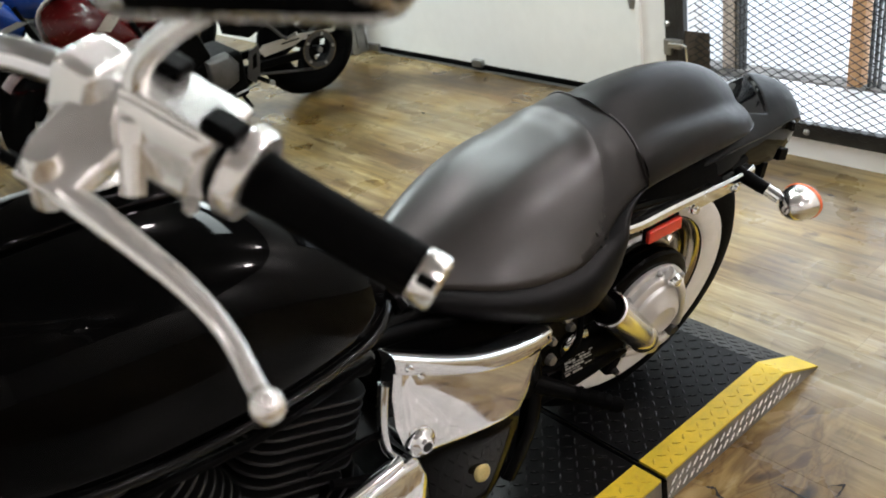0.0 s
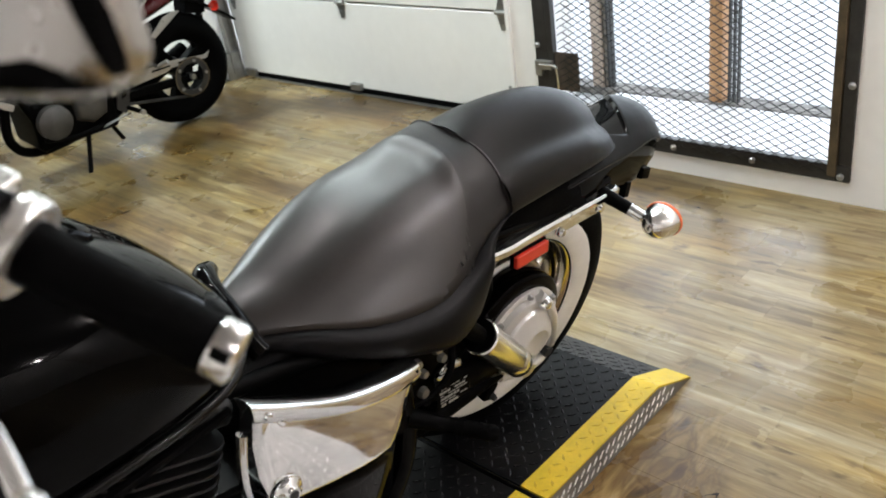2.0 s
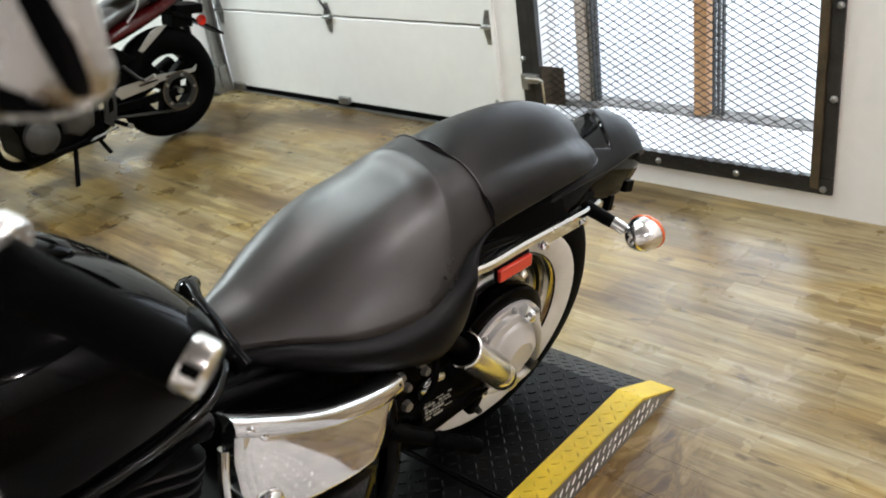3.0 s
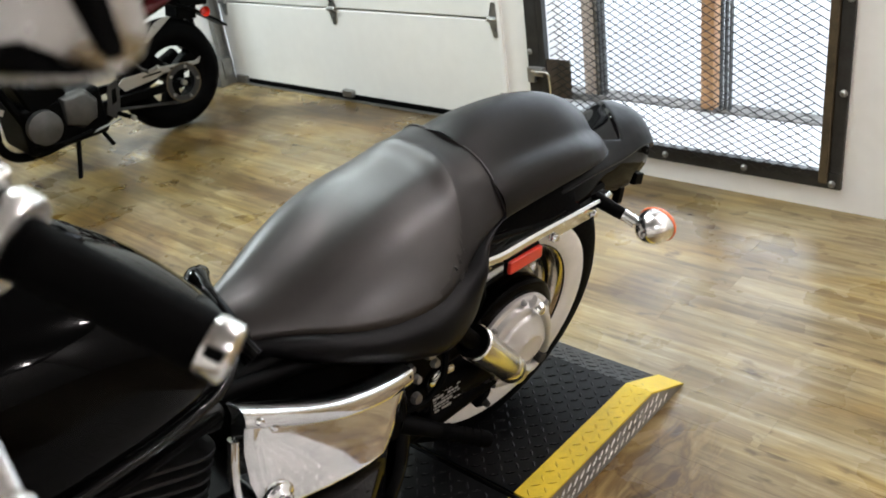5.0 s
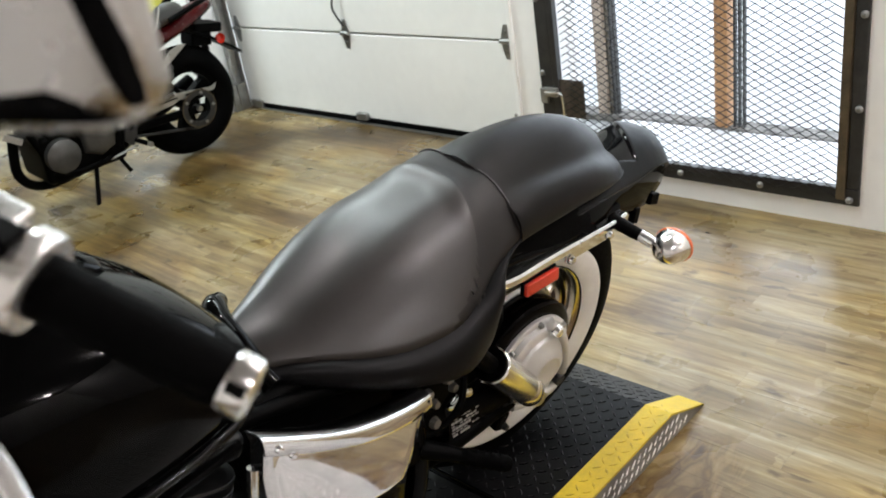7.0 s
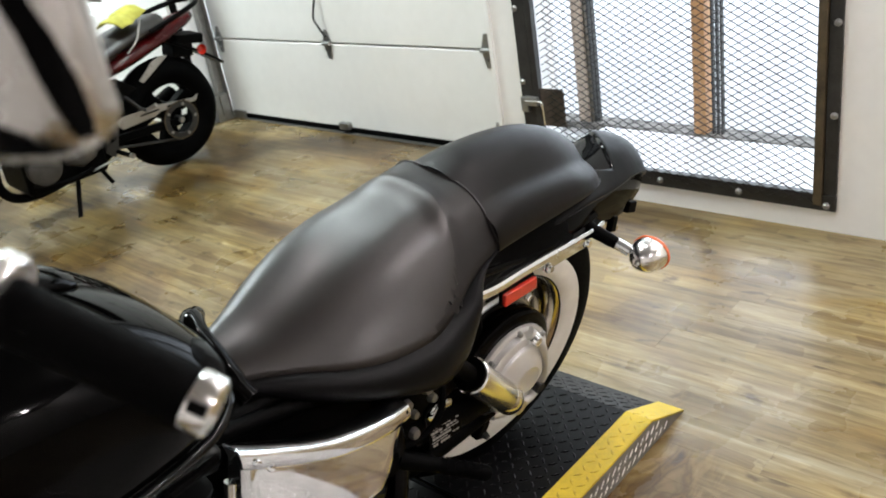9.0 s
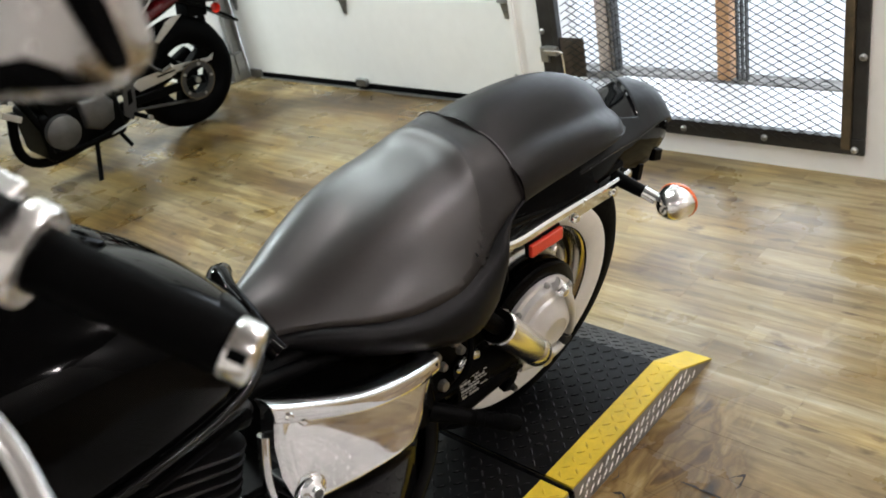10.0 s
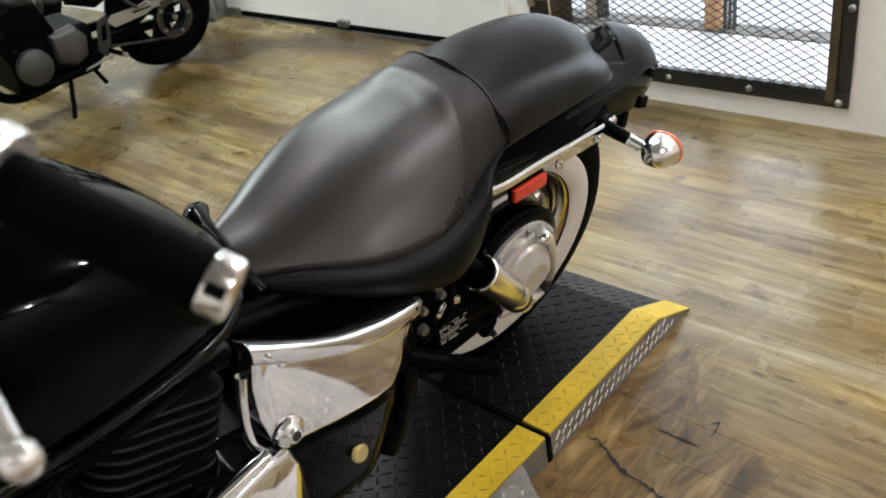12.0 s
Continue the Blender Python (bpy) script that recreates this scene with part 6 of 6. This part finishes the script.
    part("front_mudguard", lathe([(0.312, -0.065), (0.318, 0), (0.312, 0.065)], ax(0, -1.36, r) @ Matrix.Rotation(0.4, 4, 'Z'), 36, arc=2.0), paint, body)
    part("windscreen", obox(pose(-1.27, 0, 0.93, 0, 50, 0), 0.16, 0.22, 0.006), M_DARK, body, bevel=0.003)
    hull("seat", [(-0.60, 0.745, 0.64, 0.09), (-0.48, 0.735, 0.62, 0.125), (-0.30, 0.755, 0.64, 0.125), (-0.22, 0.80, 0.68, 0.12), (-0.05, 0.825, 0.72, 0.115), (0.10, 0.835, 0.76, 0.09)], M_LEATHER, "black vinyl seat")
    part("seat_strap", tube(spline([(-0.20, -0.122, 0.70), (-0.14, -0.126, 0.75), (-0.10, -0.105, 0.80), (-0.06, -0.06, 0.83)], 5), 0.006, 8), M_SILVER, body)
    part("side_panel", prism([(-0.55, 0.62), (-0.30, 0.60), (-0.20, 0.52), (-0.40, 0.46), (-0.54, 0.52)], 0.01, side(-0.115)), M_DARK, body, bevel=0.004)
    part("subframe_plate", prism([(-0.17, 0.545), (-0.08, 0.62), (-0.03, 0.635), (0.02, 0.63), (-0.07, 0.575), (-0.15, 0.53)], 0.008, side(-0.105)), M_SILVER, body, "brushed bracket", bevel=0.002)
    part("rear_mudguard", loft([[(x, y, z) for y, z in ((-w, z0), (w, z0), (w, z0 + 0.018), (-w, z0 + 0.018))] for x, w, z0 in ((0.08, 0.085, 0.665), (0.20, 0.08, 0.60), (0.32, 0.07, 0.52), (0.385, 0.06, 0.47))]), M_DARK, body, bevel=0.004)
    part("tail_block", obox(pose(0.20, 0, 0.66, 0, 10, 0), 0.17, 0.13, 0.05), M_DARK, body, bevel=0.008)
    part("tail_block", obox(pose(0.15, 0, 0.61, 0, 10, 0), 0.12, 0.12, 0.07), M_DARK, body, bevel=0.008)
    for s in (-1, 1):
        part("tail_signal", lathe([(0, 0.03), (0.018, 0.026), (0.027, 0.01), (0.028, 0)], Matrix.Translation((0.235, s * 0.105, 0.60)) @ Matrix.Rotation(radians(90 * s), 4, 'X'), 18), M_RED, body, "red round lens")
        part("grab_rail", tube(spline([(-0.05, s * 0.12, 0.77), (0.10, s * 0.125, 0.81), (0.24, s * 0.09, 0.835), (0.30, s * 0.04, 0.84)], 5), 0.013, 10), M_DARK, body)
        part("fork_leg", tube([(-1.08, s * 0.09, 0.86), (-1.36, s * 0.09, r)], 0.026, 14), M_DARK, body)
    part("handlebar", tube(spline([(-0.92, -0.36, 0.97), (-1.02, -0.2, 1.0), (-1.08, 0, 0.98), (-1.02, 0.2, 1.0), (-0.92, 0.36, 0.97)], 5), 0.013, 10), M_DARK, body)
    return b


street_bike(pose(2.475, 4.37, 0.0, 6, 0, 0), M_REDP, "red and black street motorcycle parked by the overhead door", "red metallic panel")
street_bike(pose(2.30, 5.75, 0.0, 4, 0, 3), M_BLUEP, "blue street motorcycle parked beyond the red one", "blue panel")
# cloth lying on the red seat
cl = bmesh.new()
bmesh.ops.create_grid(cl, x_segments=14, y_segments=10, size=0.5)
for v in cl.verts:
    x, y = v.co.x, v.co.y
    w = noise.noise(Vector((x * 5, y * 5, 3))) * 0.012 + noise.noise(Vector((x * 14, y * 11, 8))) * 0.005
    v.co = Vector((0.19 * x, 0.17 * y + 0.01 * math.sin(9 * x), 0.012 - 0.14 * y * y + w))
bmesh.ops.solidify(cl, geom=cl.faces[:], thickness=0.012)
cloth = part("cloth", cl, M_CLOTH, None, subsurf=1)
cloth.matrix_world = pose(2.33, 4.25, 0.862, 4, -14, 20)
tagged(cloth, "lime yellow folded cloth on the red motorcycle's seat", "cloth")

# ---- glowing distance ----
bd = part("backdrop", box(8.5, 8.6, -8, 14, -1.0, 8), M_GLOW, None, smooth=False)
tagged(bd, "bright overcast distance outside the doorway and window", "backdrop", kind="structure")
win = tagged(new("window_1"), "bright window with a white frame", "window", kind="structure")
for b in ((5.60, 6.70, 0.70, 0.75), (5.60, 6.70, 1.70, 1.75), (5.60, 5.65, 0.75, 1.70), (6.65, 6.70, 0.75, 1.70), (6.13, 6.17, 0.75, 1.70)):
    part("window_frame", box(WX + 0.1, WX + 0.16, b[0], b[1], b[2], b[3]), M_WALL, win, smooth=False, bevel=0.004)

# ---- floor boards ----
PWID = 0.118
rng = random.Random(7)
meshes = {}


def board_mesh(length):
    key = round(length, 2)
    if key not in meshes:
        bm = box(-PWID / 2 + 0.00012, PWID / 2 - 0.00012, -key / 2 + 0.00012, key / 2 - 0.00012, -0.012, 0.0)
        top = [e for e in bm.edges if all(v.co.z > -0.001 for v in e.verts)]
        bmesh.ops.bevel(bm, geom=top, offset=0.0003, segments=1, affect='EDGES')
        me = bpy.data.meshes.new("plank")
        bm.to_mesh(me)
        bm.free()
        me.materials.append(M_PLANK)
        meshes[key] = me
    return meshes[key]


LENGTHS = (0.62, 0.76, 0.90, 1.04)
near, rest = [], []
x = -2.1
while x < 3.22:
    y, first = BACK + 0.03, 0.35 + 0.65 * rng.random()
    end = 7.35 if x < WX - 0.06 else 4.8
    if x > WX - 0.06:
        y = 2.38
    while y < end:
        l = min(rng.choice(LENGTHS) * first, max(0.1, end - y))
        first = 1.0
        c = (x + PWID / 2, y + l / 2)
        hidden = c[0] < 0.3
        (rest if hidden or c[0] < 0.75 or c[1] < -0.4 or c[1] > 5.4 else near).append((c, l))
        y += l
    x += PWID
near.sort(key=lambda n: (n[0][0] - 1.8) ** 2 + 0.5 * (n[0][1] - 1.6) ** 2)
for (cx, cy), l in near[:290]:
    ob = new("plank", board_mesh(round(l, 2)))
    ob.location = (cx, cy, 0)
    ob.parent = floor
bm = bmesh.new()
for (cx, cy), l in rest + near[290:]:
    box(cx - PWID / 2 + 0.00012, cx + PWID / 2 - 0.00012, cy - l / 2 + 0.00012, cy + l / 2 - 0.00012, -0.012, 0.0, bm)
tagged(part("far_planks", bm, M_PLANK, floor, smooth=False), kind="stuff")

# ---- cracks in the stone-look floor beside the lift ----
TEAR = [(1.279, 0.926), (1.283, 0.895), (1.286, 0.876), (1.267, 0.837), (1.247, 0.803), (1.235, 0.775), (1.234, 0.741), (1.219, 0.683), (1.205, 0.60), (1.19, 0.49)]


def crack(line, width):
    """A jagged dark split in the floor covering."""
    bm = bmesh.new()
    P = []
    for a, b in zip(line, line[1:]):
        for t in range(7):
            p = Vector((*a, 0)).lerp(Vector((*b, 0)), t / 7)
            P.append(p + Vector((noise.noise(p * 60 + Vector((3, 0, 0))), noise.noise(p * 60 + Vector((0, 9, 0))), 0)) * 0.004)
    rows = []
    for i, p in enumerate(P):
        d = (P[min(i + 1, len(P) - 1)] - P[max(i - 1, 0)]).normalized()
        w = width * (0.35 + abs(noise.noise(p * 90)) * 1.6) * min(1, 0.15 + i / 5, 0.15 + (len(P) - 1 - i) / 5)
        q = Vector((-d.y, d.x, 0)) * w / 2
        rows.append((bm.verts.new((p - q) + Vector((0, 0, 0.0018))), bm.verts.new((p + q) + Vector((0, 0, 0.0018)))))
    for r, t in zip(rows, rows[1:]):
        bm.faces.new((r[0], t[0], t[1], r[1]))
    part("crack", bm, M_CRACK, floor, smooth=False)


crack(TEAR[1:], 0.010)
crack([(1.383, 0.792), (1.384, 0.75), (1.383, 0.708), (1.384, 0.672)], 0.006)
crack([(1.444, 0.706), (1.471, 0.682), (1.431, 0.675), (1.419, 0.685)], 0.006)
crack([(1.394, 0.656), (1.376, 0.628)], 0.0045)
crack([(1.30, 0.915), (1.33, 0.912), (1.35, 0.918)], 0.003)
